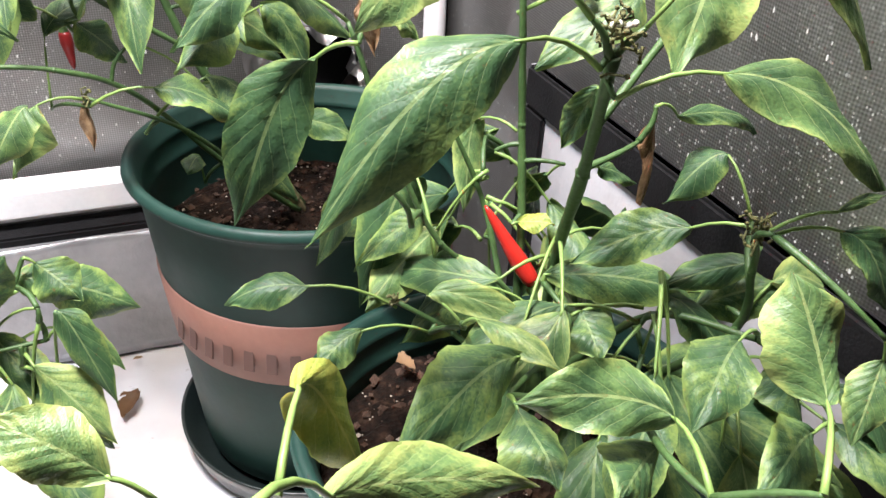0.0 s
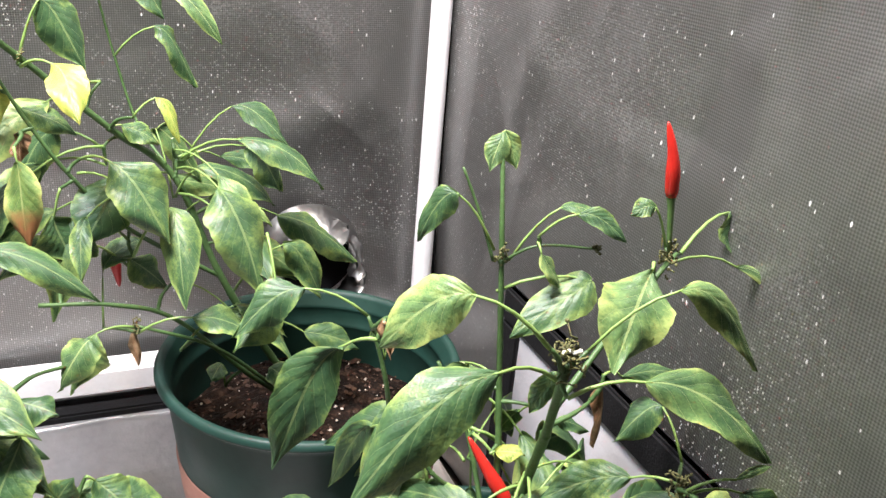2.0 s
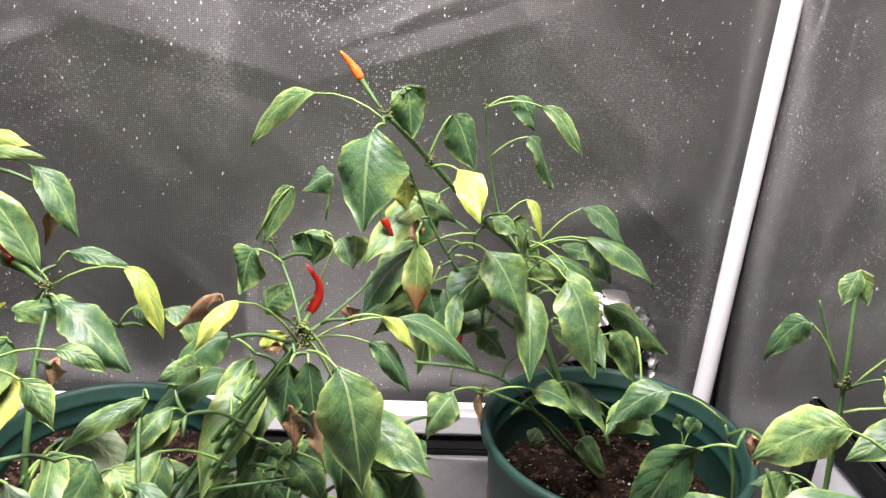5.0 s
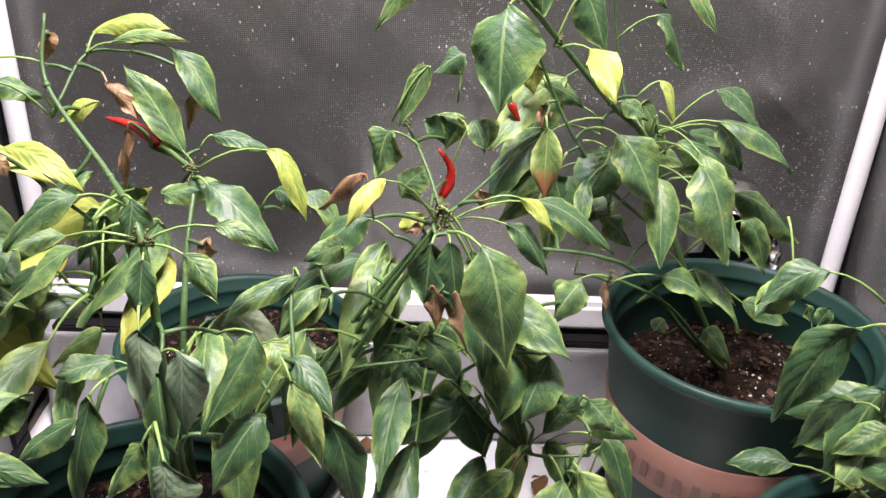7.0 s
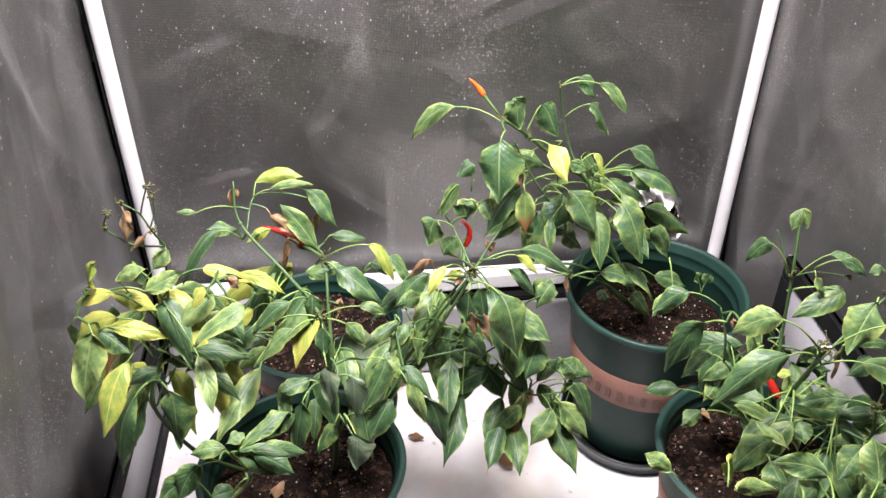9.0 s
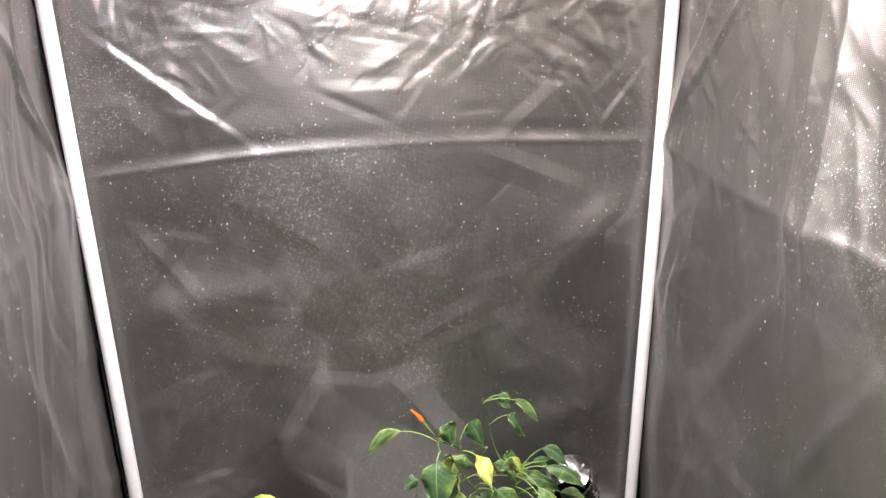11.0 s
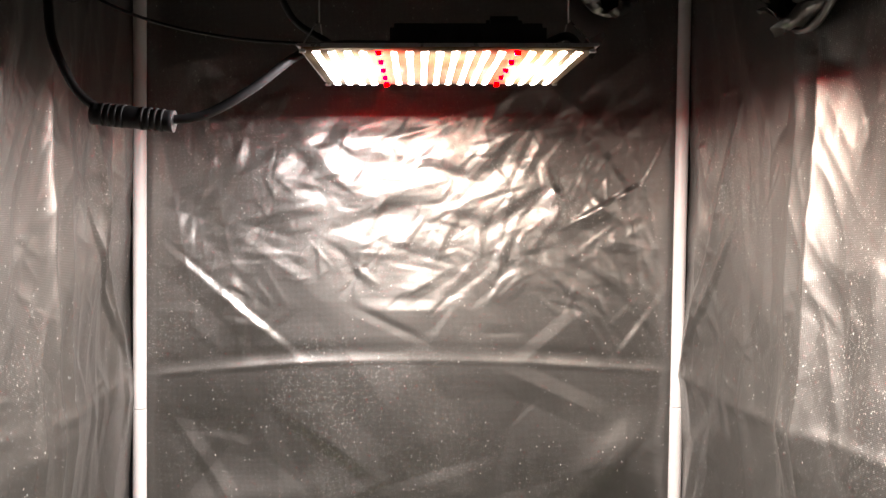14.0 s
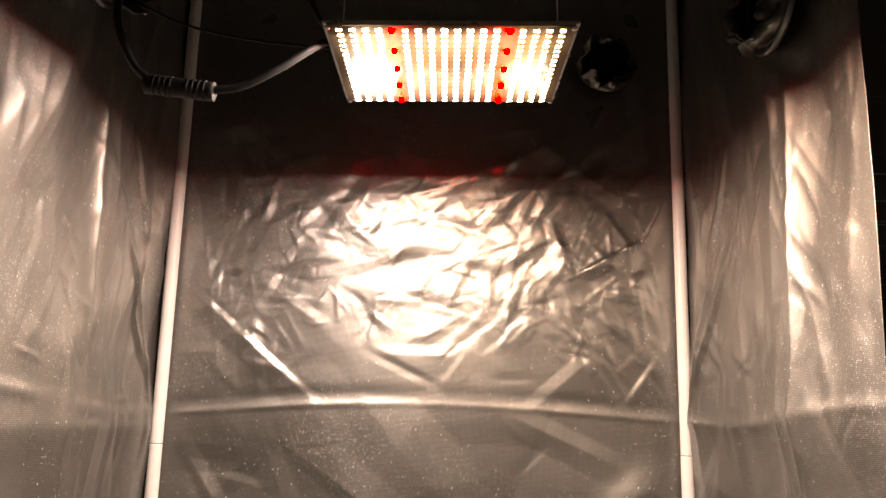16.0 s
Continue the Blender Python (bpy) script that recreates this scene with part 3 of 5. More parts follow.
for t in (0.14, 0.22, 0.3, 0.38, 0.62, 0.7, 0.78, 0.86):
    part("rib", tube(bmesh.new(), [a.lerp(b, t - 0.022), a.lerp(b, t + 0.022)], 0.0104, sides=14), BLACK_RUBBER, body)
tagged(cable, "black power cable with inline connector", "cable")
thin = mesh_object("control_wire", tube(bmesh.new(), smooth_path([(-0.4, -0.41, 1.29), (-0.3, -0.42, 1.235), (-0.2, -0.43, 1.21), (-0.08, -0.43, 1.205), (-0.03, -0.43, 1.206)]), 0.0016, sides=6), BLACK_RUBBER)
tagged(thin, "thin black control wire to the grow light", "wire")
hang = mesh_object("hanging_cord", tube(bmesh.new(), smooth_path([(-0.14, -0.47, 1.61), (-0.135, -0.47, 1.4), (-0.145, -0.47, 1.29), (-0.15, -0.47, 1.265), (-0.133, -0.46, 1.223), (-0.1, -0.44, 1.205)]), 0.0032), BLACK_RUBBER)
tagged(hang, "black cord hanging from the tent roof", "cord")


# ---- pots ----
def plant_pot(at, r, h, soil, band, saucer, label):
    pot = empty("plant_pot", at)
    rb = r * 0.72
    rad = lambda z: rb + (r - 0.006 - rb) * z / h
    lip = h * 0.045
    prof = [(0.001, 0.004), (rb - 0.004, 0.004), (rb, 0.008)]
    prof += [(rad(z), z) for z in np.linspace(0.02, h - lip - 0.004, 8)]
    prof += [(rad(h - lip), h - lip), (r - 0.003, h - lip + 0.002), (r, h - lip + 0.005), (r, h - 0.004), (r - 0.0015, h - 0.0008), (r - 0.004, h), (r - 0.0065, h - 0.001), (r - 0.008, h - 0.004)]
    for k in range(2):
        z = h - 0.012 - k * 0.016
        prof += [(rad(z) - 0.003, z), (rad(z - 0.002) - 0.0042, z - 0.002), (rad(z - 0.0035) - 0.003, z - 0.0035)]
    prof += [(rad(soil - 0.012) - 0.003, soil - 0.012)]
    part("shell", lathe(prof, 72), POT_GREEN, pot)
    if band:
        z0, z1 = band
        bandob = part("band", lathe([(rad(z0) + 0.0002, z0), (rad(z0) + 0.0014, z0 + 0.001), (rad(z1) + 0.0014, z1 - 0.001), (rad(z1) + 0.0002, z1)], 72), POT_BAND, pot, "brown band")
        # unlettered bars stand for the maker's mark
        n = 8
        for i in range(n):
            a = radians(-160 + i * 8.6)
            zc = (z0 + z1) / 2
            bm = box(-0.0034, 0.0034, -0.0006, 0.0006, -0.0125, 0.0125, 0.0004)
            ob = part("mark_bar", bm, POT_INK, bandob, "dark printed bar", False)
            rr = rad(zc) + 0.0012
            ob.location = (rr * math.cos(a), rr * math.sin(a), zc)
            ob.rotation_euler = (radians(-7), 0, a + math.pi / 2)
    rs = rad(soil) - 0.004
    bm = bmesh.new()
    n, k = 40, 14
    rings = [[bm.verts.new((0, 0, soil))]]
    rng = random.Random(int(at[0] * 1000))
    for j in range(1, k + 1):
        rings.append([bm.verts.new((rs * j / k * math.cos(2 * math.pi * i / n), rs * j / k * math.sin(2 * math.pi * i / n), soil + rng.uniform(-0.003, 0.003) - 0.004 * (j / k) ** 2)) for i in range(n)])
    for i in range(n):
        bm.faces.new((rings[0][0], rings[1][i], rings[1][(i + 1) % n]))
    for p, q in zip(rings[1:], rings[2:]):
        for i in range(n):
            bm.faces.new((p[i], q[i], q[(i + 1) % n], p[(i + 1) % n]))
    part("soil", bm, SOIL, pot, "dark peat soil")
    for kind, mat, count, least, most, note in (("perlite", PERLITE, 190, 0.0005, 0.0013, "white perlite crumbs"), ("bark_crumb", BARK, 420, 0.0008, 0.0028, "brown bark and peat crumbs")):
        verts, faces = [], []
        for i in range(count):
            a, d = rng.uniform(0, 2 * math.pi), rs * math.sqrt(rng.random()) * 0.98
            s = least + most * rng.random() ** 3
            c = Vector((d * math.cos(a), d * math.sin(a), soil + 0.001 - 0.004 * (d / rs) ** 2))
            b0 = len(verts)
            long = rng.uniform(1, 2.2) if kind != "perlite" else 1
            turn = Matrix.Rotation(rng.uniform(0, 6.28), 3, "Z")
            for v in ((long, 0, 0), (-long, 0, 0), (0, 1, 0), (0, -1, 0), (0, 0, 1), (0, 0, -1)):
                verts.append(c + turn @ (s * rng.uniform(0.7, 1.2) * Vector(v)))
            faces += [(b0 + p, b0 + q, b0 + r_) for p, q, r_ in ((0, 2, 4), (2, 1, 4), (1, 3, 4), (3, 0, 4), (2, 0, 5), (1, 2, 5), (3, 1, 5), (0, 3, 5))]
        me = bpy.data.meshes.new(kind)
        me.from_pydata(verts, [], faces)
        me.materials.append(mat)
        ob = new(kind, me)
        ob.parent = pot
        tagged(ob, note, kind="stuff")
    tagged(pot, label, "plant pot", group="plant pots")
    if saucer:
        sr = rb + 0.016
        s = mesh_object("saucer", lathe([(0.001, 0.001), (sr - 0.006, 0.001), (sr, 0.02), (sr + 0.003, 0.021), (sr + 0.003, 0.019), (sr - 0.003, -0.001), (0.001, -0.001)], 64), SAUCER)
        s.location = (at[0], at[1], 0.002)
        tagged(s, "black plastic saucer under the green pot", "saucer", group="saucers")
    return pot


plant_pot((0.241, -0.197, 0.002), 0.1125, 0.234, 0.178, (0.112, 0.162), True, "dark green plastic pot with brown band")
plant_pot((0.289, -0.418, 0.0), 0.107, 0.19, 0.157, (0.09, 0.132), True, "dark green plastic pot of soil beside tent wall")
plant_pot((-0.19, -0.39, 0.0), 0.108, 0.196, 0.16, (0.1, 0.142), True, "dark green plastic pot with dry leaf litter")
plant_pot((-0.178, -0.135, 0.0), 0.108, 0.17, 0.14, (0.08, 0.122), True, "dark green plastic pot at the back wall")


# ---- pepper plants ----
def leaf_material(name, deep, mid, pale, edge, mottle, dry=0.0):
    """Leaf skin: midrib and side veins from the leaf's own uv, blotches of paler tissue, thin enough to let light through."""
    m, nt, p = material(name)
    uv = nt.nodes.new("ShaderNodeTexCoord").outputs["UV"]
    sep = nt.nodes.new("ShaderNodeSeparateXYZ")
    nt.links.new(uv, sep.inputs[0])
    info = nt.nodes.new("ShaderNodeObjectInfo")
    off = nt.nodes.new("ShaderNodeVectorMath")
    off.operation = "ADD"
    comb = nt.nodes.new("ShaderNodeCombineXYZ")
    nt.links.new(math_node(nt, "MULTIPLY", info.outputs["Random"], 37.0), comb.inputs[2])
    long = nt.nodes.new("ShaderNodeVectorMath")
    long.operation = "MULTIPLY"
    long.inputs[1].default_value = (1.0, 2.3, 1.0)
    nt.links.new(uv, long.inputs[0])
    nt.links.new(long.outputs[0], off.inputs[0])
    nt.links.new(comb.outputs[0], off.inputs[1])
    big = node(nt, "ShaderNodeTexNoise", Scale=2.6, Detail=3.0)
    small = node(nt, "ShaderNodeTexNoise", Scale=22.0, Detail=4.0)
    for n in (big, small):
        nt.links.new(off.outputs[0], n.inputs["Vector"])
    u = math_node(nt, "ABSOLUTE", math_node(nt, "SUBTRACT", sep.outputs[0], 0.5))
    rib = math_node(nt, "LESS_THAN", u, 0.022)
    bow = math_node(nt, "SUBTRACT", math_node(nt, "MULTIPLY", sep.outputs[1], 7.5), math_node(nt, "MULTIPLY", math_node(nt, "POWER", u, 0.8), 4.2))
    bow = math_node(nt, "ADD", bow, math_node(nt, "MULTIPLY", math_node(nt, "GREATER_THAN", sep.outputs[0], 0.5), 0.5))
    bow = math_node(nt, "ADD", bow, math_node(nt, "MULTIPLY", math_node(nt, "SUBTRACT", big.outputs[0], 0.5), 0.4))
    tri = math_node(nt, "ABSOLUTE", math_node(nt, "SUBTRACT", math_node(nt, "FRACT", bow), 0.5))
    vein = math_node(nt, "LESS_THAN", tri, 0.03)
    lift = math_node(nt, "ADD", math_node(nt, "MULTIPLY", big.outputs[0], 0.75), math_node(nt, "MULTIPLY", small.outputs[0], 0.3))
    lift = math_node(nt, "ADD", lift, math_node(nt, "MULTIPLY", math_node(nt, "SUBTRACT", info.outputs["Random"], 0.5), mottle))
    lift = math_node(nt, "ADD", lift, math_node(nt, "MULTIPLY", math_node(nt, "POWER", math_node(nt, "MULTIPLY", u, 2.0), 4.0), edge))
    lift = math_node(nt, "ADD", lift, math_node(nt, "MULTIPLY", math_node(nt, "SUBTRACT", math_node(nt, "MINIMUM", tri, 0.25), 0.2), 0.7 * edge))
    net = node(nt, "ShaderNodeTexVoronoi", Scale=15.0)
    net.feature = "DISTANCE_TO_EDGE"
    nt.links.new(off.outputs[0], net.inputs["Vector"])
    mesh_ = math_node(nt, "MINIMUM", math_node(nt, "MULTIPLY", net.outputs["Distance"], 4.0), 1.0)
    lift = math_node(nt, "ADD", lift, math_node(nt, "MULTIPLY", math_node(nt, "SUBTRACT", 0.6, mesh_), 0.035))
    col = ramp(nt, lift, [(0.34, deep), (0.58, mid), (0.84, pale)])
    veins = math_node(nt, "MAXIMUM", math_node(nt, "MULTIPLY", rib, 0.72), math_node(nt, "MULTIPLY", vein, 0.42))
    col = mix(nt, veins, col, tuple(min(1, 0.4 * a + 0.6 * b + 0.05) for a, b in zip(mid, pale)))
    tip = ramp(nt, math_node(nt, "ADD", sep.outputs[1], math_node(nt, "MULTIPLY", small.outputs[0], 0.22)), [(1.06, (0, 0, 0)), (1.12, (0.9, 0.9, 0.9))])
    if dry:
        tip = ramp(nt, math_node(nt, "ADD", sep.outputs[1], math_node(nt, "MULTIPLY", big.outputs[0], 0.4)), [(0.95 - dry * 0.2, (0, 0, 0)), (1.05 - dry * 0.1, (1, 1, 1))])
    col = mix(nt, tip, col, (0.3, 0.14, 0.055))
    nt.links.new(col, p.inputs["Base Color"])
    p.inputs["Roughness"].default_value = 0.46
    p.inputs["Specular IOR Level"].default_value = 0.6
    h = math_node(nt, "SUBTRACT", math_node(nt, "MULTIPLY", small.outputs[0], 0.22), math_node(nt, "MULTIPLY", math_node(nt, "MAXIMUM", rib, vein), 0.3))
    h = math_node(nt, "ADD", h, math_node(nt, "MULTIPLY", tri, 0.5))
    h = math_node(nt, "ADD", h, math_node(nt, "MULTIPLY", mesh_, 0.07))
    bump(nt, p, h, 0.6, 0.001)
    tr = nt.nodes.new("ShaderNodeBsdfTranslucent")
    nt.links.new(col, tr.inputs["Color"])
    both = nt.nodes.new("ShaderNodeMixShader")
    both.inputs[0].default_value = 0.26
    nt.links.new(p.outputs[0], both.inputs[1])
    nt.links.new(tr.outputs[0], both.inputs[2])
    out = [n for n in nt.nodes if n.type == "OUTPUT_MATERIAL"][0]
    nt.links.new(both.outputs[0], out.inputs["Surface"])
    return m


LEAF_SKIN = {
    "g": leaf_material("leaf_green", (0.034, 0.084, 0.036), (0.066, 0.142, 0.052), (0.27, 0.38, 0.1), 0.26, 0.16),
    "m": leaf_material("leaf_mottled", (0.05, 0.11, 0.042), (0.14, 0.245, 0.078), (0.4, 0.49, 0.15), 0.34, 0.2),
    "y": leaf_material("leaf_yellowing", (0.22, 0.32, 0.06), (0.43, 0.48, 0.09), (0.66, 0.61, 0.14), 0.15, 0.25),
    "w": leaf_material("leaf_dusty", (0.1, 0.16, 0.09), (0.17, 0.24, 0.14), (0.34, 0.4, 0.24), 0.1, 0.1),
    "e": leaf_material("leaf_brown_tipped", (0.065, 0.13, 0.04), (0.17, 0.27, 0.07), (0.44, 0.47, 0.15), 0.3, 0.2, 1.0),
    "d": leaf_material("leaf_dried", (0.16, 0.085, 0.04), (0.34, 0.2, 0.1), (0.55, 0.38, 0.22), 0.1, 0.3),
}
LEAF_NOTE = {"m": "mottled yellow-green leaf", "y": "yellowing leaf", "w": "dusty grey-green leaf", "e": "green leaf with brown tip", "d": "shrivelled brown leaf"}
PETIOLE = simple("leaf_stalk", (0.21, 0.33, 0.085), 0.45, var=0.25, scale=60)
STEM = simple("pepper_stem", (0.06, 0.12, 0.034), 0.5, var=0.4, scale=45, relief=0.4, depth=0.001)
STEM_OLD = simple("woody_stem_base", (0.17, 0.15, 0.07), 0.7, var=0.4, scale=60, relief=0.6, depth=0.001)
CHILI_RED = simple("ripe_red_chili", (0.5, 0.024, 0.016), 0.26, var=0.22, scale=25, relief=0.06)
CHILI_ORANGE = simple("ripening_orange_chili", (0.68, 0.13, 0.02), 0.22, var=0.2, scale=25, relief=0.06)
CHILI_DARK = simple("wilting_dark_red_chili", (0.24, 0.016, 0.016), 0.33, var=0.3, scale=40, relief=0.3)
CALYX = simple("green_calyx", (0.1, 0.18, 0.05), 0.5, var=0.3)
BUDS = simple("dried_flower_buds", (0.13, 0.13, 0.045), 0.8, var=0.5, scale=150, relief=0.8)
BUD_WHITE = simple("white_bud", (0.75, 0.73, 0.6), 0.6, var=0.1)
FACING = Vector((-0.05, -0.62, 0.78))
leaf_rng = random.Random(7)
joints_of, wood_of = {}, {}


def plant(at, label):
    ob = empty("pepper_plant", at)
    return tagged(ob, label, "pepper plant", group="pepper plants")


def leaf(parent, joint, base, tip, width, skin):
    """One leaf: a stalk from the stem joint to the base, and a blade that arches from base to tip."""
    o = Vector(parent.location)
    j, b, t = Vector(joint) - o, Vector(base) - o, Vector(tip) - o
    joints_of.setdefault(parent, []).append(j)
    rng = leaf_rng
    axis = t - b
    L = max(axis.length, 1e-4)
    ax = axis / L
    n = FACING + Vector((rng.uniform(-0.38, 0.38), rng.uniform(-0.3, 0.3), 0))
    n = (n - n.dot(ax) * ax).normalized()
    side = ax.cross(n).normalized()
    arch = rng.uniform(0.12, 0.28) + (0.08 if skin == "d" else 0)
    out = b - j
    out = out.normalized() if out.length > 0.012 else ax
    c1 = b + (out * 0.55 + ax * 0.45 + Vector((0, 0, 0.25))) * L * 0.34
    c2 = t - axis * 0.3 + (n * 0.5 + Vector((0, 0, 0.5))) * L * arch
    spine = lambda s: (1 - s) ** 3 * b + 3 * s * (1 - s) ** 2 * c1 + 3 * s * s * (1 - s) * c2 + s**3 * t
    twist = rng.uniform(-0.35, 0.35)
    cup = rng.uniform(0.1, 0.7) * (2.2 if skin == "d" else 1)
    wave, ph = rng.uniform(0.06, 0.15) * (3 if skin == "d" else 1), rng.uniform(0, 6)
    fa, fb = rng.uniform(0.82, 1.0), rng.uniform(0.75, 1.05)
    nl, nw = (30, 10)
    bm = bmesh.new()
    uvl = bm.loops.layers.uv.new("UVMap")
    rows, uvs = [], {}
    for i in range(nl + 1):
        s = i / nl
        c = spine(s)
        d = (spine(min(1, s + 0.02)) - spine(max(0, s - 0.02))).normalized()
        sd = (side + n * math.tan(twist * (s - 0.3))).normalized()
        nn = sd.cross(d).normalized()
        drawn = min(1, max(0, (s - 0.74) / 0.25))
        w = 0.5 * width * (max(0, math.sin(math.pi * (0.004 + 0.995 * s) ** fa)) ** fb * (1 - 0.4 * drawn * drawn * (3 - 2 * drawn)) + 0.008)
        row = []
        for k in range(nw + 1):
            q = 2 * k / nw - 1
            vein = 7.5 * s - 4.2 * (abs(q) * 0.5) ** 0.8 + (0.5 if q > 0 else 0.0)
            lift = -cup * abs(q) ** 1.6 * w + wave * width * math.sin(9 * s + ph + 2.5 * q) * abs(q) ** 1.5
            lift += 0.05 * w * math.cos(2 * math.pi * vein) * min(1, 3 * abs(q)) * (1 - abs(q) * 0.5)
            lift -= 0.1 * w * (1 - min(1, abs(q) * 4))
            v = bm.verts.new(c + sd * (q * w * (1 + 0.03 * math.sin(23 * s + ph) + 0.015 * math.sin(57 * s * (1 if q > 0 else 1.13)))) + nn * lift)
            uvs[v] = (q * 0.5 + 0.5, s)
            row.append(v)
        rows.append(row)
    for p, q in zip(rows, rows[1:]):
        for k in range(nw):
            bm.faces.new((p[k], p[k + 1], q[k + 1], q[k]))
    # thickness: a second skin half a millimetre under the first
    under = {v: bm.verts.new(v.co - n * 0.0004) for row in rows for v in row}
    for v, w2 in under.items():
        uvs[w2] = uvs[v]
    for f in list(bm.faces):
        bm.faces.new([under[v] for v in reversed(f.verts)])
    for f in bm.faces:
        for lo in f.loops:
            lo[uvl].uv = uvs[lo.vert]
    # stalk
    stalk = [j.lerp(b, x) + Vector((0, 0, 0.22 * (b - j).length * x * (1 - x) * 2)) for x in (0, 0.25, 0.5, 0.75, 1)]
    stalk += [spine(0.05) - n * 0.0009]
    first = len(bm.faces)
    tube(bm, stalk, 0.0011 if width > 0.02 else 0.0008, 0.0005, sides=6)
    bm.faces.ensure_lookup_table()
    for f in bm.faces[first:]:
        f.material_index = 1
    ob = part("leaf", bm, (LEAF_SKIN[skin], PETIOLE if skin != "d" else LEAF_SKIN["d"]), parent, LEAF_NOTE.get(skin, ""))
    return ob


def stem(parent, points, r0, r1, mat=None):
    """A knotty stem through world points, with swollen joints."""
    o = Vector(parent.location)
    pts = smooth_path([Vector(p) - o for p in points], 7)
    wood_of.setdefault(parent, []).extend(pts)
    r0, r1 = r0 * 0.72, r1 * 0.78
    bm = tube(bmesh.new(), pts, r0, r1, sides=9, bumpy=0.1)
    for p in points[1:-1]:
        bmesh.ops.create_icosphere(bm, subdivisions=1, radius=(r0 + r1) * 0.62, matrix=Matrix.Translation(Vector(p) - o))
    return part("stem", bm, mat or STEM, parent)


def buds(parent, at, r, count, white=0):
    """A tuft of dried flower stalks at a joint."""
    o = Vector(parent.location)
    rng = random.Random(int(abs(at[0] * 9973 + at[2] * 313)))
    bm, wm = bmesh.new(), bmesh.new()
    p = Vector(at) - o
    for i in range(count):
        d = Vector((rng.gauss(0, 1), rng.gauss(0, 1), rng.gauss(0.5, 0.8))).normalized()
        q = p + Vector((rng.gauss(0, 0.2), rng.gauss(0, 0.2), rng.gauss(0, 0.3))) * r
        e = q + d * r * rng.uniform(0.15, 0.7)
        bend = Vector((rng.gauss(0, 1), rng.gauss(0, 1), rng.gauss(0, 1))) * r * 0.12
        tube(bm, [q, q.lerp(e, 0.5) + bend, e], 0.0006, 0.0004, sides=5)
        bmesh.ops.create_icosphere(bm, subdivisions=1, radius=rng.uniform(0.0005, 0.0011), matrix=Matrix.Translation(e))
    part("flower_tuft", bm, BUDS, parent, "tuft of dried flower stalks")
    for i in range(white):
        d = Vector((rng.uniform(-1, 1), rng.uniform(-1, 0.2), 1)).normalized()
        bmesh.ops.create_icosphere(wm, subdivisions=2, radius=0.0011, matrix=Matrix.Translation(Vector(at) - o + d * r * rng.uniform(0.3, 0.6)))
    if white:
        part("flower_bud", wm, BUD_WHITE, parent, "small white flower buds")
    else:
        wm.free()


def chili(parent, points, r, mat, label):
    """A tapering pod through points from its tip to the calyx, and a stalk for the last one."""
    o = Vector(parent.location)
    r *= 0.72
    pts = [Vector(p) - o for p in points]
    pod = smooth_path(pts[:-1], 8)
    n = len(pod)
    bm = bmesh.new()
    rings = []
    for i, p in enumerate(pod):
        s = i / (n - 1)
        d = (pod[min(i + 1, n - 1)] - pod[max(i - 1, 0)]).normalized()
        u = d.cross(Vector((0.3, 0.9, 0.2))).normalized()
        v = u.cross(d)
        rr = r * min(1, 0.1 + 1.15 * s**0.62) * (1 if s < 0.93 else 1 - 3.2 * (s - 0.93)) * (1 + 0.035 * math.sin(11 * s))
        rings.append([bm.verts.new(p + rr * (math.cos(2 * math.pi * k / 14) * u + math.sin(2 * math.pi * k / 14) * v)) for k in range(14)])
    for a, b in zip(rings, rings[1:]):
        for k in range(14):
            bm.faces.new((a[k], a[(k + 1) % 14], b[(k + 1) % 14], b[k]))
    bm.faces.new(rings[0][::-1])
    bm.faces.new(rings[-1])
    fruit = part("fruit", bm, mat, parent, label)
    d = (pts[-1] - pts[-2]).normalized()
    cal = tube(bmesh.new(), [pts[-2] - d * 0.002, pts[-2], pts[-2] + d * 0.002, pts[-2] + d * 0.006, pts[-2].lerp(pts[-1], 0.6), pts[-1]], r * 0.85, r * 0.28, sides=9)
    part("calyx", cal, CALYX, fruit, "green calyx and stalk")
    return fruit


PLANT_A = plant((0.239, -0.18, 0.186), "tall leafy pepper plant with an orange chili")
PLANT_B = plant((0.292, -0.42, 0.163), "pepper plant with mottled leaves and red chilies")
PLANT_M = plant((-0.1, -0.175, 0.138), "leaning pepper plant with drooping and dried leaves")
PLANT_L = plant((-0.16, -0.37, 0.158), "bushy pepper plant with yellowing leaves")
PLANT_E2 = plant((-0.255, -0.36, 0.158), "sparse pepper plant with yellow leaves and bare twigs")
PLANT_F = plant((-0.25, -0.43, 0.158), "small bright green pepper shoot at the pot's edge")

# stems
stem(PLANT_A, [(0.243, -0.175, 0.18), (0.21, -0.18, 0.235), (0.177, -0.18, 0.302), (0.151, -0.17, 0.371), (0.113, -0.18, 0.408), (0.067, -0.2, 0.457), (0.035, -0.228, 0.492)], 0.0042, 0.0022)
stem(PLANT_A, [(0.146, -0.172, 0.38), (0.131, -0.15, 0.403), (0.12, -0.14, 0.445), (0.112, -0.139, 0.486)], 0.0016, 0.001)
stem(PLANT_A, [(0.238, -0.185, 0.182), (0.196, -0.2, 0.225), (0.144, -0.22, 0.289), (0.106, -0.235, 0.312), (0.065, -0.24, 0.319)], 0.0026, 0.0016)
stem(PLANT_A, [(0.24, -0.182, 0.181), (0.221, -0.19, 0.2), (0.169, -0.22, 0.264), (0.118, -0.235, 0.296)], 0.0024, 0.0014)
stem(PLANT_A, [(0.18, -0.18, 0.297), (0.12, -0.195, 0.345), (0.09, -0.2, 0.382), (0.07, -0.2, 0.415), (0.052, -0.2, 0.452)], 0.0024, 0.0012)
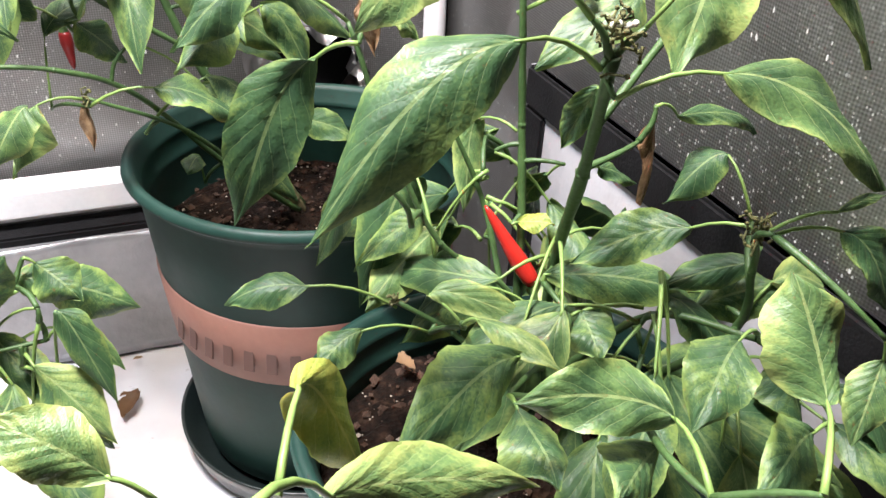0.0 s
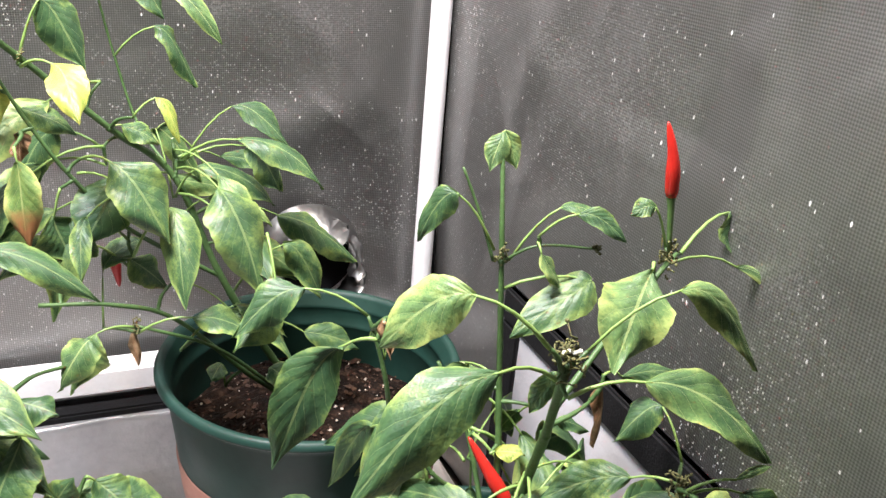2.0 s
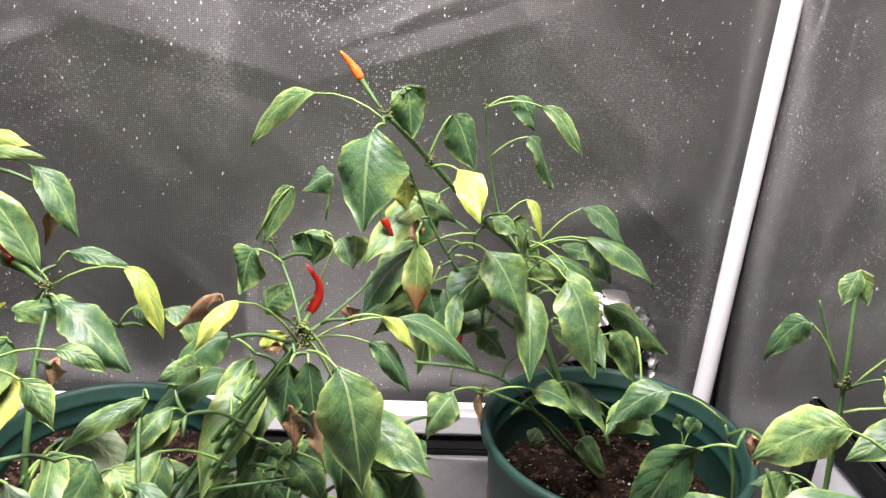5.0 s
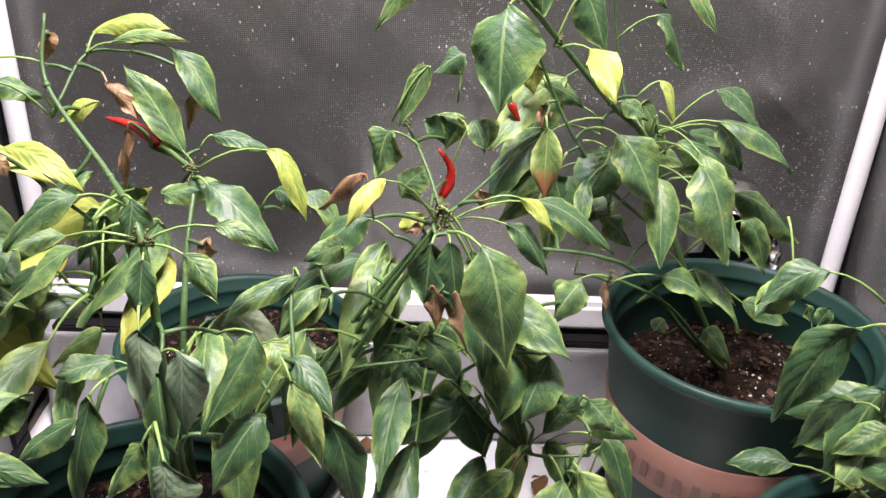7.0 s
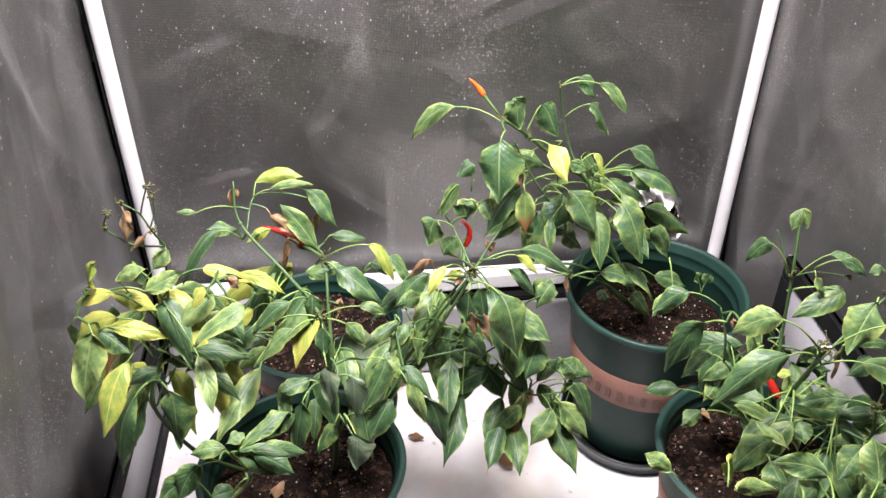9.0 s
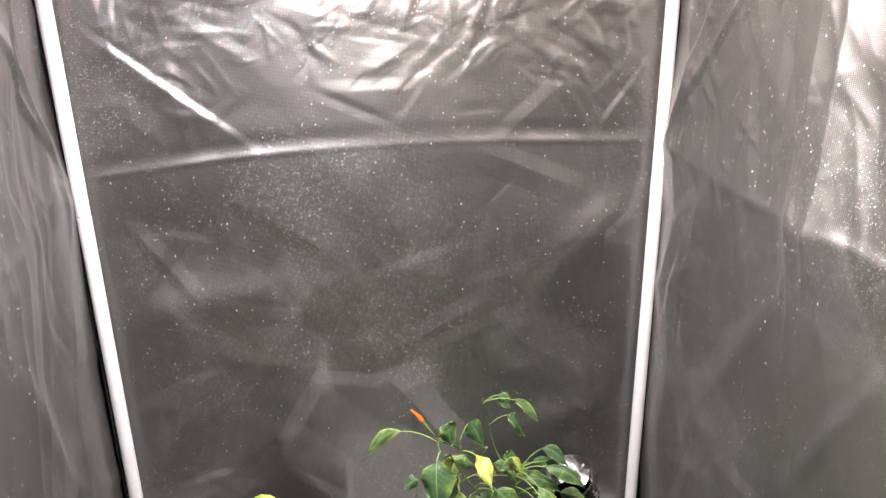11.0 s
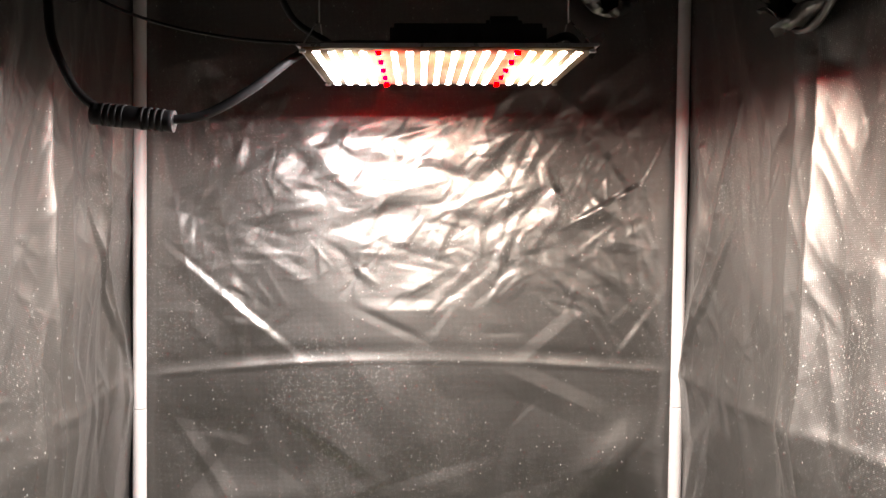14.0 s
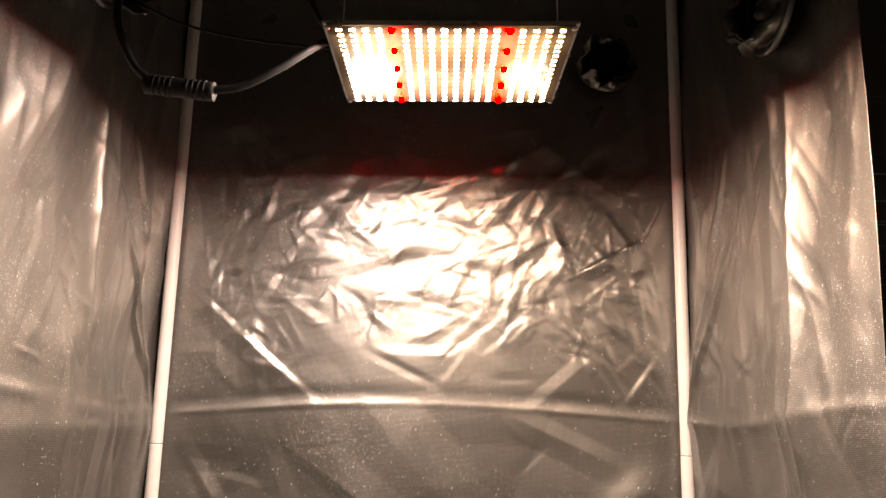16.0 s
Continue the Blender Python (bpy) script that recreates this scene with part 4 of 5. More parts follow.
stem(PLANT_A, [(0.241, -0.178, 0.178), (0.236, -0.182, 0.19), (0.228, -0.184, 0.208)], 0.0058, 0.0045, STEM_OLD)
stem(PLANT_B, [(0.296, -0.42, 0.158), (0.297, -0.424, 0.21), (0.295, -0.43, 0.279), (0.283, -0.46, 0.339), (0.268, -0.49, 0.394)], 0.0042, 0.0028)
stem(PLANT_B, [(0.293, -0.41, 0.16), (0.295, -0.4, 0.265), (0.297, -0.385, 0.324), (0.293, -0.38, 0.389), (0.296, -0.36, 0.452)], 0.0035, 0.0014)
stem(PLANT_B, [(0.234, -0.4, 0.322), (0.251, -0.41, 0.286), (0.28, -0.42, 0.262), (0.293, -0.424, 0.22)], 0.0014, 0.0022)
stem(PLANT_B, [(0.231, -0.41, 0.261), (0.255, -0.42, 0.245), (0.27, -0.43, 0.228), (0.29, -0.425, 0.19)], 0.0015, 0.0025)
stem(PLANT_B, [(0.33, -0.5, 0.328), (0.343, -0.49, 0.305), (0.349, -0.48, 0.264), (0.31, -0.44, 0.2)], 0.0018, 0.0028)
stem(PLANT_B, [(0.345, -0.5, 0.28), (0.318, -0.47, 0.276), (0.3, -0.44, 0.228)], 0.0018, 0.0026)
stem(PLANT_B, [(0.267, -0.37, 0.327), (0.285, -0.38, 0.281), (0.288, -0.41, 0.23)], 0.0014, 0.0022)
stem(PLANT_B, [(0.293, -0.38, 0.389), (0.308, -0.39, 0.401), (0.336, -0.4, 0.401)], 0.0012, 0.0008)
stem(PLANT_B, [(0.288, -0.38, 0.39), (0.28, -0.375, 0.415), (0.271, -0.37, 0.438)], 0.0013, 0.0009)
stem(PLANT_B, [(0.276, -0.475, 0.365), (0.31, -0.46, 0.39), (0.345, -0.445, 0.413)], 0.0022, 0.0017)
stem(PLANT_M, [(-0.1, -0.175, 0.132), (-0.098, -0.24, 0.19), (-0.085, -0.32, 0.25), (-0.049, -0.34, 0.326), (-0.012, -0.34, 0.384)], 0.0034, 0.0018)
stem(PLANT_M, [(-0.095, -0.18, 0.133), (-0.09, -0.25, 0.2), (-0.072, -0.335, 0.267), (-0.035, -0.35, 0.345), (-0.009, -0.34, 0.388)], 0.003, 0.0018)
stem(PLANT_M, [(-0.105, -0.18, 0.133), (-0.11, -0.26, 0.2), (-0.1, -0.33, 0.245), (-0.06, -0.335, 0.315), (-0.018, -0.33, 0.372)], 0.0026, 0.0016)
stem(PLANT_M, [(-0.009, -0.34, 0.388), (-0.019, -0.31, 0.406), (-0.032, -0.29, 0.426)], 0.0018, 0.0011)
stem(PLANT_M, [(-0.009, -0.34, 0.388), (0.012, -0.3, 0.389), (0.039, -0.27, 0.404)], 0.0016, 0.001)
stem(PLANT_M, [(-0.085, -0.325, 0.26), (-0.06, -0.35, 0.29), (-0.014, -0.35, 0.299)], 0.0018, 0.0011)
stem(PLANT_M, [(-0.092, -0.25, 0.2), (-0.05, -0.3, 0.27), (-0.014, -0.33, 0.285), (0.027, -0.35, 0.25), (0.053, -0.36, 0.236), (0.089, -0.36, 0.236)], 0.0022, 0.0012)
stem(PLANT_L, [(-0.16, -0.37, 0.152), (-0.15, -0.41, 0.25), (-0.148, -0.42, 0.329), (-0.153, -0.412, 0.404), (-0.18, -0.37, 0.419), (-0.222, -0.33, 0.453), (-0.226, -0.31, 0.486)], 0.0042, 0.0012)
stem(PLANT_L, [(-0.158, -0.365, 0.152), (-0.149, -0.39, 0.3), (-0.149, -0.36, 0.369), (-0.152, -0.323, 0.403), (-0.174, -0.32, 0.416)], 0.0034, 0.0014)
stem(PLANT_L, [(-0.218, -0.33, 0.443), (-0.211, -0.3, 0.462), (-0.185, -0.3, 0.465)], 0.0013, 0.0009)
stem(PLANT_L, [(-0.15, -0.4, 0.24), (-0.135, -0.44, 0.31), (-0.109, -0.43, 0.307), (-0.082, -0.42, 0.341)], 0.0022, 0.0012)
stem(PLANT_L, [(-0.15, -0.41, 0.27), (-0.14, -0.46, 0.327), (-0.131, -0.48, 0.328)], 0.0018, 0.0012)
stem(PLANT_E2, [(-0.255, -0.36, 0.152), (-0.29, -0.39, 0.22), (-0.315, -0.405, 0.304), (-0.302, -0.4, 0.352), (-0.288, -0.39, 0.392), (-0.281, -0.37, 0.462)], 0.0032, 0.0012)
stem(PLANT_E2, [(-0.281, -0.372, 0.462), (-0.301, -0.38, 0.47), (-0.313, -0.38, 0.478), (-0.323, -0.38, 0.49), (-0.318, -0.38, 0.503)], 0.0014, 0.0009)
stem(PLANT_E2, [(-0.28, -0.374, 0.464), (-0.286, -0.38, 0.484), (-0.293, -0.38, 0.502), (-0.306, -0.38, 0.513)], 0.0013, 0.0009)
stem(PLANT_E2, [(-0.292, -0.38, 0.5), (-0.287, -0.38, 0.514), (-0.282, -0.38, 0.526)], 0.0011, 0.0008)
stem(PLANT_E2, [(-0.287, -0.38, 0.486), (-0.281, -0.378, 0.501), (-0.28, -0.376, 0.516)], 0.001, 0.0007)
stem(PLANT_E2, [(-0.29, -0.39, 0.39), (-0.314, -0.41, 0.443), (-0.339, -0.42, 0.451)], 0.0016, 0.001)
stem(PLANT_F, [(-0.25, -0.43, 0.152), (-0.262, -0.48, 0.25), (-0.246, -0.53, 0.309), (-0.213, -0.52, 0.333), (-0.233, -0.52, 0.372)], 0.003, 0.0018, PETIOLE)

# fruit
chili(PLANT_A, [(0.002, -0.205, 0.528), (0.011, -0.207, 0.519), (0.017, -0.21, 0.511), (0.032, -0.221, 0.493)], 0.0043, CHILI_ORANGE, "orange chili pod")
chili(PLANT_A, [(0.112, -0.14, 0.278), (0.111, -0.14, 0.29), (0.11, -0.14, 0.302), (0.113, -0.145, 0.318)], 0.0052, CHILI_DARK, "wrinkled dark red chili pod")
chili(PLANT_A, [(0.046, -0.2, 0.398), (0.042, -0.2, 0.405), (0.038, -0.2, 0.412), (0.036, -0.2, 0.425)], 0.004, CHILI_RED, "small red chili pod")
chili(PLANT_B, [(0.28, -0.39, 0.289), (0.289, -0.4, 0.272), (0.298, -0.41, 0.256), (0.301, -0.42, 0.23)], 0.0058, CHILI_RED, "glossy red chili pod")
chili(PLANT_B, [(0.334, -0.44, 0.479), (0.338, -0.443, 0.463), (0.341, -0.443, 0.445), (0.345, -0.445, 0.414)], 0.0045, CHILI_RED, "glossy red chili pod")
chili(PLANT_M, [(-0.012, -0.268, 0.402), (-0.004, -0.27, 0.391), (-0.004, -0.27, 0.38), (-0.009, -0.272, 0.37), (-0.014, -0.31, 0.372)], 0.0048, CHILI_RED, "curved red chili pod")
chili(PLANT_L, [(-0.21, -0.288, 0.421), (-0.188, -0.302, 0.421), (-0.167, -0.32, 0.417), (-0.153, -0.323, 0.405)], 0.0052, CHILI_RED, "glossy red chili pod")

# flower tufts at the joints
buds(PLANT_B, (0.268, -0.49, 0.4), 0.012, 34, 5)
buds(PLANT_B, (0.345, -0.445, 0.415), 0.009, 26)
buds(PLANT_B, (0.293, -0.38, 0.391), 0.008, 20)
buds(PLANT_B, (0.33, -0.5, 0.33), 0.009, 26)
buds(PLANT_B, (0.231, -0.41, 0.262), 0.006, 12)
buds(PLANT_B, (0.336, -0.4, 0.401), 0.005, 8)
buds(PLANT_A, (0.035, -0.228, 0.492), 0.006, 12)
buds(PLANT_A, (0.067, -0.2, 0.457), 0.006, 12)
buds(PLANT_A, (0.112, -0.139, 0.486), 0.005, 8)
buds(PLANT_A, (0.118, -0.235, 0.296), 0.007, 12)
buds(PLANT_M, (-0.01, -0.34, 0.386), 0.014, 30)
buds(PLANT_M, (-0.032, -0.29, 0.426), 0.006, 10)
buds(PLANT_L, (-0.152, -0.323, 0.404), 0.009, 16)
buds(PLANT_L, (-0.153, -0.412, 0.404), 0.009, 16)
for tuft in ((-0.318, -0.38, 0.503), (-0.306, -0.38, 0.513), (-0.282, -0.38, 0.526), (-0.28, -0.376, 0.516), (-0.323, -0.38, 0.49), (-0.303, -0.38, 0.471), (-0.286, -0.38, 0.484)):
    buds(PLANT_E2, tuft, 0.006, 10)
leaf(PLANT_E2, (-0.305, -0.38, 0.51), (-0.304, -0.382, 0.505), (-0.307, -0.384, 0.478), 0.011, "d")
leaf(PLANT_E2, (-0.287, -0.38, 0.484), (-0.292, -0.382, 0.481), (-0.304, -0.384, 0.469), 0.007, "d")


def fill(parent, count, joints, lo, hi, skins, seed=1):
    """Inner leaves of a plant, hanging at random from its joints."""
    rng = random.Random(seed)
    mid = [(a + b) / 2 for a, b in zip(lo, hi)]
    for i in range(count):
        b = Vector([rng.uniform(a, c) for a, c in zip(lo, hi)])
        j = min((Vector(q) for q in joints), key=lambda q: (q - b).length * rng.uniform(0.8, 1.3))
        j = j.lerp(b, rng.uniform(0, 0.12)) + Vector((0, 0, rng.uniform(-0.03, 0.03)))
        if (b - j).length > 0.05:
            b = j + (b - j).normalized() * rng.uniform(0.03, 0.055)
        d = Vector((b.x - mid[0], b.y - mid[1] - 0.02, 0)).normalized() + Vector((rng.uniform(-0.5, 0.5), rng.uniform(-0.5, 0.5), rng.uniform(-1.5, -0.35)))
        size = rng.uniform(0.04, 0.08)
        leaf(parent, j, b, b + d.normalized() * size, size * rng.uniform(0.31, 0.42), rng.choice(skins))


# leaves: stalk joint, blade base, tip, width, skin
leaf(PLANT_B, (0.264, -0.490, 0.390), (0.233, -0.500, 0.404), (0.175, -0.500, 0.352), 0.027, "g")
leaf(PLANT_B, (0.271, -0.490, 0.380), (0.300, -0.500, 0.389), (0.356, -0.520, 0.352), 0.023, "m")
leaf(PLANT_B, (0.259, -0.490, 0.405), (0.230, -0.480, 0.426), (0.200, -0.460, 0.396), 0.024, "m")
leaf(PLANT_B, (0.333, -0.450, 0.416), (0.329, -0.455, 0.415), (0.298, -0.480, 0.382), 0.035, "m")
leaf(PLANT_B, (0.277, -0.490, 0.401), (0.307, -0.500, 0.429), (0.358, -0.500, 0.385), 0.015, "m")
leaf(PLANT_B, (0.351, -0.440, 0.410), (0.391, -0.440, 0.404), (0.456, -0.440, 0.348), 0.011, "m")
leaf(PLANT_B, (0.364, -0.430, 0.409), (0.407, -0.410, 0.420), (0.423, -0.410, 0.373), 0.029, "g")
leaf(PLANT_B, (0.346, -0.440, 0.418), (0.336, -0.440, 0.439), (0.323, -0.440, 0.436), 0.010, "g")
leaf(PLANT_B, (0.296, -0.360, 0.449), (0.297, -0.360, 0.453), (0.288, -0.365, 0.433), 0.013, "m")
leaf(PLANT_B, (0.296, -0.360, 0.449), (0.297, -0.360, 0.453), (0.303, -0.365, 0.434), 0.013, "m")
leaf(PLANT_B, (0.288, -0.380, 0.396), (0.267, -0.375, 0.426), (0.254, -0.360, 0.395), 0.016, "g")
leaf(PLANT_B, (0.298, -0.380, 0.390), (0.318, -0.390, 0.421), (0.345, -0.400, 0.408), 0.012, "g")
leaf(PLANT_B, (0.307, -0.390, 0.406), (0.322, -0.400, 0.421), (0.346, -0.410, 0.408), 0.011, "g")
leaf(PLANT_B, (0.307, -0.390, 0.403), (0.307, -0.395, 0.399), (0.317, -0.400, 0.381), 0.012, "m")
leaf(PLANT_B, (0.292, -0.380, 0.372), (0.336, -0.400, 0.383), (0.292, -0.400, 0.355), 0.024, "g")
leaf(PLANT_B, (0.210, -0.430, 0.382), (0.198, -0.420, 0.375), (0.166, -0.420, 0.315), 0.028, "g")
leaf(PLANT_B, (0.212, -0.410, 0.383), (0.185, -0.400, 0.395), (0.154, -0.396, 0.372), 0.019, "g")
leaf(PLANT_B, (0.232, -0.410, 0.257), (0.196, -0.400, 0.269), (0.163, -0.390, 0.259), 0.017, "g")
leaf(PLANT_B, (0.244, -0.420, 0.248), (0.214, -0.420, 0.256), (0.191, -0.430, 0.248), 0.017, "g")
leaf(PLANT_B, (0.246, -0.450, 0.272), (0.235, -0.440, 0.283), (0.275, -0.460, 0.271), 0.013, "m")
leaf(PLANT_B, (0.241, -0.460, 0.282), (0.242, -0.470, 0.291), (0.262, -0.500, 0.285), 0.012, "m")
leaf(PLANT_B, (0.265, -0.480, 0.271), (0.249, -0.490, 0.288), (0.193, -0.520, 0.282), 0.027, "g")
leaf(PLANT_B, (0.257, -0.580, 0.311), (0.268, -0.550, 0.307), (0.226, -0.530, 0.308), 0.022, "m")
leaf(PLANT_B, (0.268, -0.600, 0.329), (0.293, -0.575, 0.327), (0.294, -0.550, 0.353), 0.028, "m")
leaf(PLANT_B, (0.331, -0.500, 0.330), (0.319, -0.480, 0.322), (0.284, -0.460, 0.301), 0.019, "g")
leaf(PLANT_B, (0.325, -0.510, 0.337), (0.340, -0.520, 0.347), (0.359, -0.520, 0.350), 0.004, "m")
leaf(PLANT_B, (0.327, -0.510, 0.335), (0.345, -0.520, 0.339), (0.366, -0.530, 0.310), 0.017, "g")
leaf(PLANT_B, (0.285, -0.440, 0.279), (0.285, -0.440, 0.283), (0.348, -0.460, 0.270), 0.022, "g")
leaf(PLANT_B, (0.344, -0.490, 0.315), (0.353, -0.480, 0.301), (0.319, -0.470, 0.288), 0.014, "g")
leaf(PLANT_B, (0.318, -0.460, 0.265), (0.338, -0.470, 0.275), (0.375, -0.480, 0.285), 0.023, "g")
leaf(PLANT_B, (0.344, -0.500, 0.283), (0.326, -0.510, 0.292), (0.295, -0.530, 0.275), 0.026, "g")
leaf(PLANT_B, (0.324, -0.440, 0.352), (0.343, -0.430, 0.342), (0.395, -0.420, 0.323), 0.011, "g")
leaf(PLANT_B, (0.367, -0.460, 0.305), (0.365, -0.440, 0.326), (0.346, -0.430, 0.301), 0.019, "g")
leaf(PLANT_B, (0.281, -0.470, 0.368), (0.284, -0.460, 0.371), (0.279, -0.450, 0.345), 0.012, "g")
leaf(PLANT_B, (0.289, -0.450, 0.335), (0.303, -0.440, 0.329), (0.321, -0.440, 0.319), 0.008, "g")
leaf(PLANT_B, (0.141, -0.620, 0.395), (0.155, -0.600, 0.370), (0.201, -0.585, 0.340), 0.014, "m")
leaf(PLANT_B, (0.147, -0.600, 0.373), (0.155, -0.580, 0.375), (0.169, -0.570, 0.339), 0.015, "y")
leaf(PLANT_B, (0.241, -0.500, 0.281), (0.239, -0.510, 0.285), (0.239, -0.540, 0.278), 0.025, "g")
leaf(PLANT_B, (0.350, -0.540, 0.269), (0.326, -0.550, 0.284), (0.286, -0.570, 0.290), 0.021, "g")
leaf(PLANT_B, (0.342, -0.550, 0.318), (0.345, -0.550, 0.309), (0.331, -0.560, 0.286), 0.016, "m")
leaf(PLANT_B, (0.268, -0.540, 0.294), (0.273, -0.540, 0.285), (0.245, -0.560, 0.292), 0.022, "g")
leaf(PLANT_B, (0.362, -0.500, 0.276), (0.358, -0.500, 0.271), (0.360, -0.520, 0.247), 0.024, "g")
leaf(PLANT_B, (0.223, -0.420, 0.323), (0.220, -0.400, 0.314), (0.205, -0.380, 0.265), 0.014, "g")
leaf(PLANT_B, (0.234, -0.420, 0.303), (0.246, -0.400, 0.294), (0.221, -0.390, 0.268), 0.017, "g")
leaf(PLANT_B, (0.287, -0.460, 0.275), (0.292, -0.460, 0.277), (0.290, -0.480, 0.267), 0.020, "g")
leaf(PLANT_B, (0.292, -0.360, 0.309), (0.298, -0.360, 0.311), (0.271, -0.350, 0.301), 0.012, "g")
leaf(PLANT_B, (0.307, -0.360, 0.292), (0.305, -0.360, 0.295), (0.279, -0.350, 0.306), 0.016, "g")
leaf(PLANT_B, (0.289, -0.400, 0.283), (0.292, -0.400, 0.284), (0.305, -0.410, 0.286), 0.011, "y")
leaf(PLANT_B, (0.312, -0.400, 0.310), (0.310, -0.390, 0.300), (0.303, -0.380, 0.281), 0.016, "g")
leaf(PLANT_B, (0.319, -0.440, 0.338), (0.325, -0.440, 0.346), (0.325, -0.440, 0.309), 0.007, "d")
leaf(PLANT_B, (0.208, -0.450, 0.399), (0.205, -0.450, 0.402), (0.209, -0.450, 0.386), 0.008, "d")
leaf(PLANT_B, (0.212, -0.450, 0.398), (0.214, -0.450, 0.400), (0.222, -0.450, 0.389), 0.010, "m")
leaf(PLANT_A, (0.035, -0.228, 0.488), (-0.012, -0.210, 0.500), (-0.056, -0.192, 0.456), 0.017, "m")
leaf(PLANT_A, (0.035, -0.220, 0.490), (0.045, -0.220, 0.510), (0.052, -0.220, 0.477), 0.026, "g")
leaf(PLANT_A, (0.033, -0.250, 0.491), (0.025, -0.270, 0.492), (0.022, -0.294, 0.436), 0.044, "g")
leaf(PLANT_A, (0.066, -0.190, 0.450), (0.080, -0.190, 0.486), (0.102, -0.190, 0.447), 0.026, "g")
leaf(PLANT_A, (0.068, -0.200, 0.451), (0.085, -0.220, 0.457), (0.097, -0.262, 0.434), 0.022, "y")
leaf(PLANT_A, (0.114, -0.139, 0.484), (0.133, -0.140, 0.494), (0.152, -0.145, 0.470), 0.018, "g")
leaf(PLANT_A, (0.114, -0.139, 0.484), (0.153, -0.150, 0.490), (0.186, -0.160, 0.457), 0.013, "m")
leaf(PLANT_A, (0.120, -0.140, 0.445), (0.145, -0.150, 0.466), (0.169, -0.150, 0.426), 0.018, "g")
leaf(PLANT_A, (0.126, -0.200, 0.420), (0.140, -0.200, 0.432), (0.152, -0.210, 0.406), 0.010, "y")
leaf(PLANT_A, (0.158, -0.165, 0.379), (0.190, -0.170, 0.418), (0.227, -0.180, 0.391), 0.020, "g")
leaf(PLANT_A, (0.156, -0.170, 0.383), (0.190, -0.190, 0.401), (0.244, -0.208, 0.370), 0.023, "g")
leaf(PLANT_A, (0.159, -0.160, 0.379), (0.201, -0.160, 0.387), (0.225, -0.160, 0.352), 0.028, "g")
leaf(PLANT_A, (0.153, -0.170, 0.376), (0.173, -0.220, 0.379), (0.193, -0.250, 0.317), 0.039, "g")
leaf(PLANT_A, (0.172, -0.160, 0.343), (0.221, -0.170, 0.338), (0.280, -0.170, 0.295), 0.028, "g")
leaf(PLANT_A, (0.188, -0.180, 0.287), (0.219, -0.200, 0.328), (0.247, -0.200, 0.282), 0.021, "g")
leaf(PLANT_A, (0.095, -0.200, 0.395), (0.111, -0.220, 0.399), (0.140, -0.240, 0.353), 0.034, "g")
leaf(PLANT_A, (0.092, -0.200, 0.386), (0.111, -0.200, 0.381), (0.093, -0.220, 0.345), 0.037, "g")
leaf(PLANT_A, (0.061, -0.220, 0.410), (0.062, -0.225, 0.403), (0.064, -0.233, 0.351), 0.022, "e")
leaf(PLANT_A, (0.082, -0.200, 0.377), (0.077, -0.200, 0.359), (0.083, -0.200, 0.326), 0.032, "g")
leaf(PLANT_A, (-0.005, -0.260, 0.404), (0.017, -0.260, 0.420), (0.018, -0.260, 0.396), 0.018, "m")
leaf(PLANT_A, (0.003, -0.270, 0.423), (-0.004, -0.270, 0.426), (-0.008, -0.270, 0.402), 0.022, "m")
leaf(PLANT_A, (-0.040, -0.300, 0.430), (-0.021, -0.300, 0.463), (-0.036, -0.300, 0.427), 0.013, "m")
leaf(PLANT_A, (-0.001, -0.260, 0.430), (0.002, -0.260, 0.460), (-0.016, -0.260, 0.448), 0.017, "g")
leaf(PLANT_A, (0.045, -0.200, 0.444), (0.052, -0.200, 0.441), (0.054, -0.200, 0.418), 0.017, "y")
leaf(PLANT_A, (0.113, -0.180, 0.408), (0.120, -0.180, 0.410), (0.142, -0.180, 0.396), 0.016, "g")
leaf(PLANT_A, (0.050, -0.180, 0.434), (0.064, -0.180, 0.422), (0.093, -0.180, 0.404), 0.017, "g")
leaf(PLANT_A, (0.120, -0.235, 0.291), (0.153, -0.240, 0.300), (0.197, -0.240, 0.276), 0.022, "g")
leaf(PLANT_A, (0.117, -0.235, 0.295), (0.095, -0.240, 0.296), (0.079, -0.250, 0.262), 0.028, "m")
leaf(PLANT_A, (0.215, -0.200, 0.219), (0.209, -0.200, 0.230), (0.232, -0.210, 0.203), 0.019, "g")
leaf(PLANT_A, (0.177, -0.200, 0.219), (0.175, -0.200, 0.238), (0.166, -0.210, 0.232), 0.015, "g")
leaf(PLANT_A, (0.200, -0.190, 0.267), (0.234, -0.200, 0.257), (0.277, -0.200, 0.236), 0.021, "g")
leaf(PLANT_A, (0.298, -0.200, 0.224), (0.294, -0.200, 0.240), (0.285, -0.200, 0.257), 0.014, "g")
leaf(PLANT_A, (0.298, -0.200, 0.224), (0.300, -0.200, 0.238), (0.306, -0.200, 0.254), 0.014, "g")
leaf(PLANT_A, (0.099, -0.200, 0.277), (0.102, -0.190, 0.316), (0.128, -0.180, 0.331), 0.020, "g")
leaf(PLANT_A, (0.075, -0.200, 0.321), (0.084, -0.190, 0.326), (0.097, -0.180, 0.338), 0.021, "g")
leaf(PLANT_A, (0.117, -0.190, 0.317), (0.119, -0.190, 0.322), (0.141, -0.190, 0.297), 0.024, "g")
leaf(PLANT_A, (0.062, -0.200, 0.411), (0.063, -0.200, 0.413), (0.062, -0.200, 0.394), 0.011, "d")
leaf(PLANT_A, (0.018, -0.280, 0.374), (0.015, -0.280, 0.380), (0.018, -0.280, 0.366), 0.012, "d")
leaf(PLANT_A, (0.118, -0.232, 0.294), (0.117, -0.232, 0.292), (0.118, -0.234, 0.264), 0.007, "d")
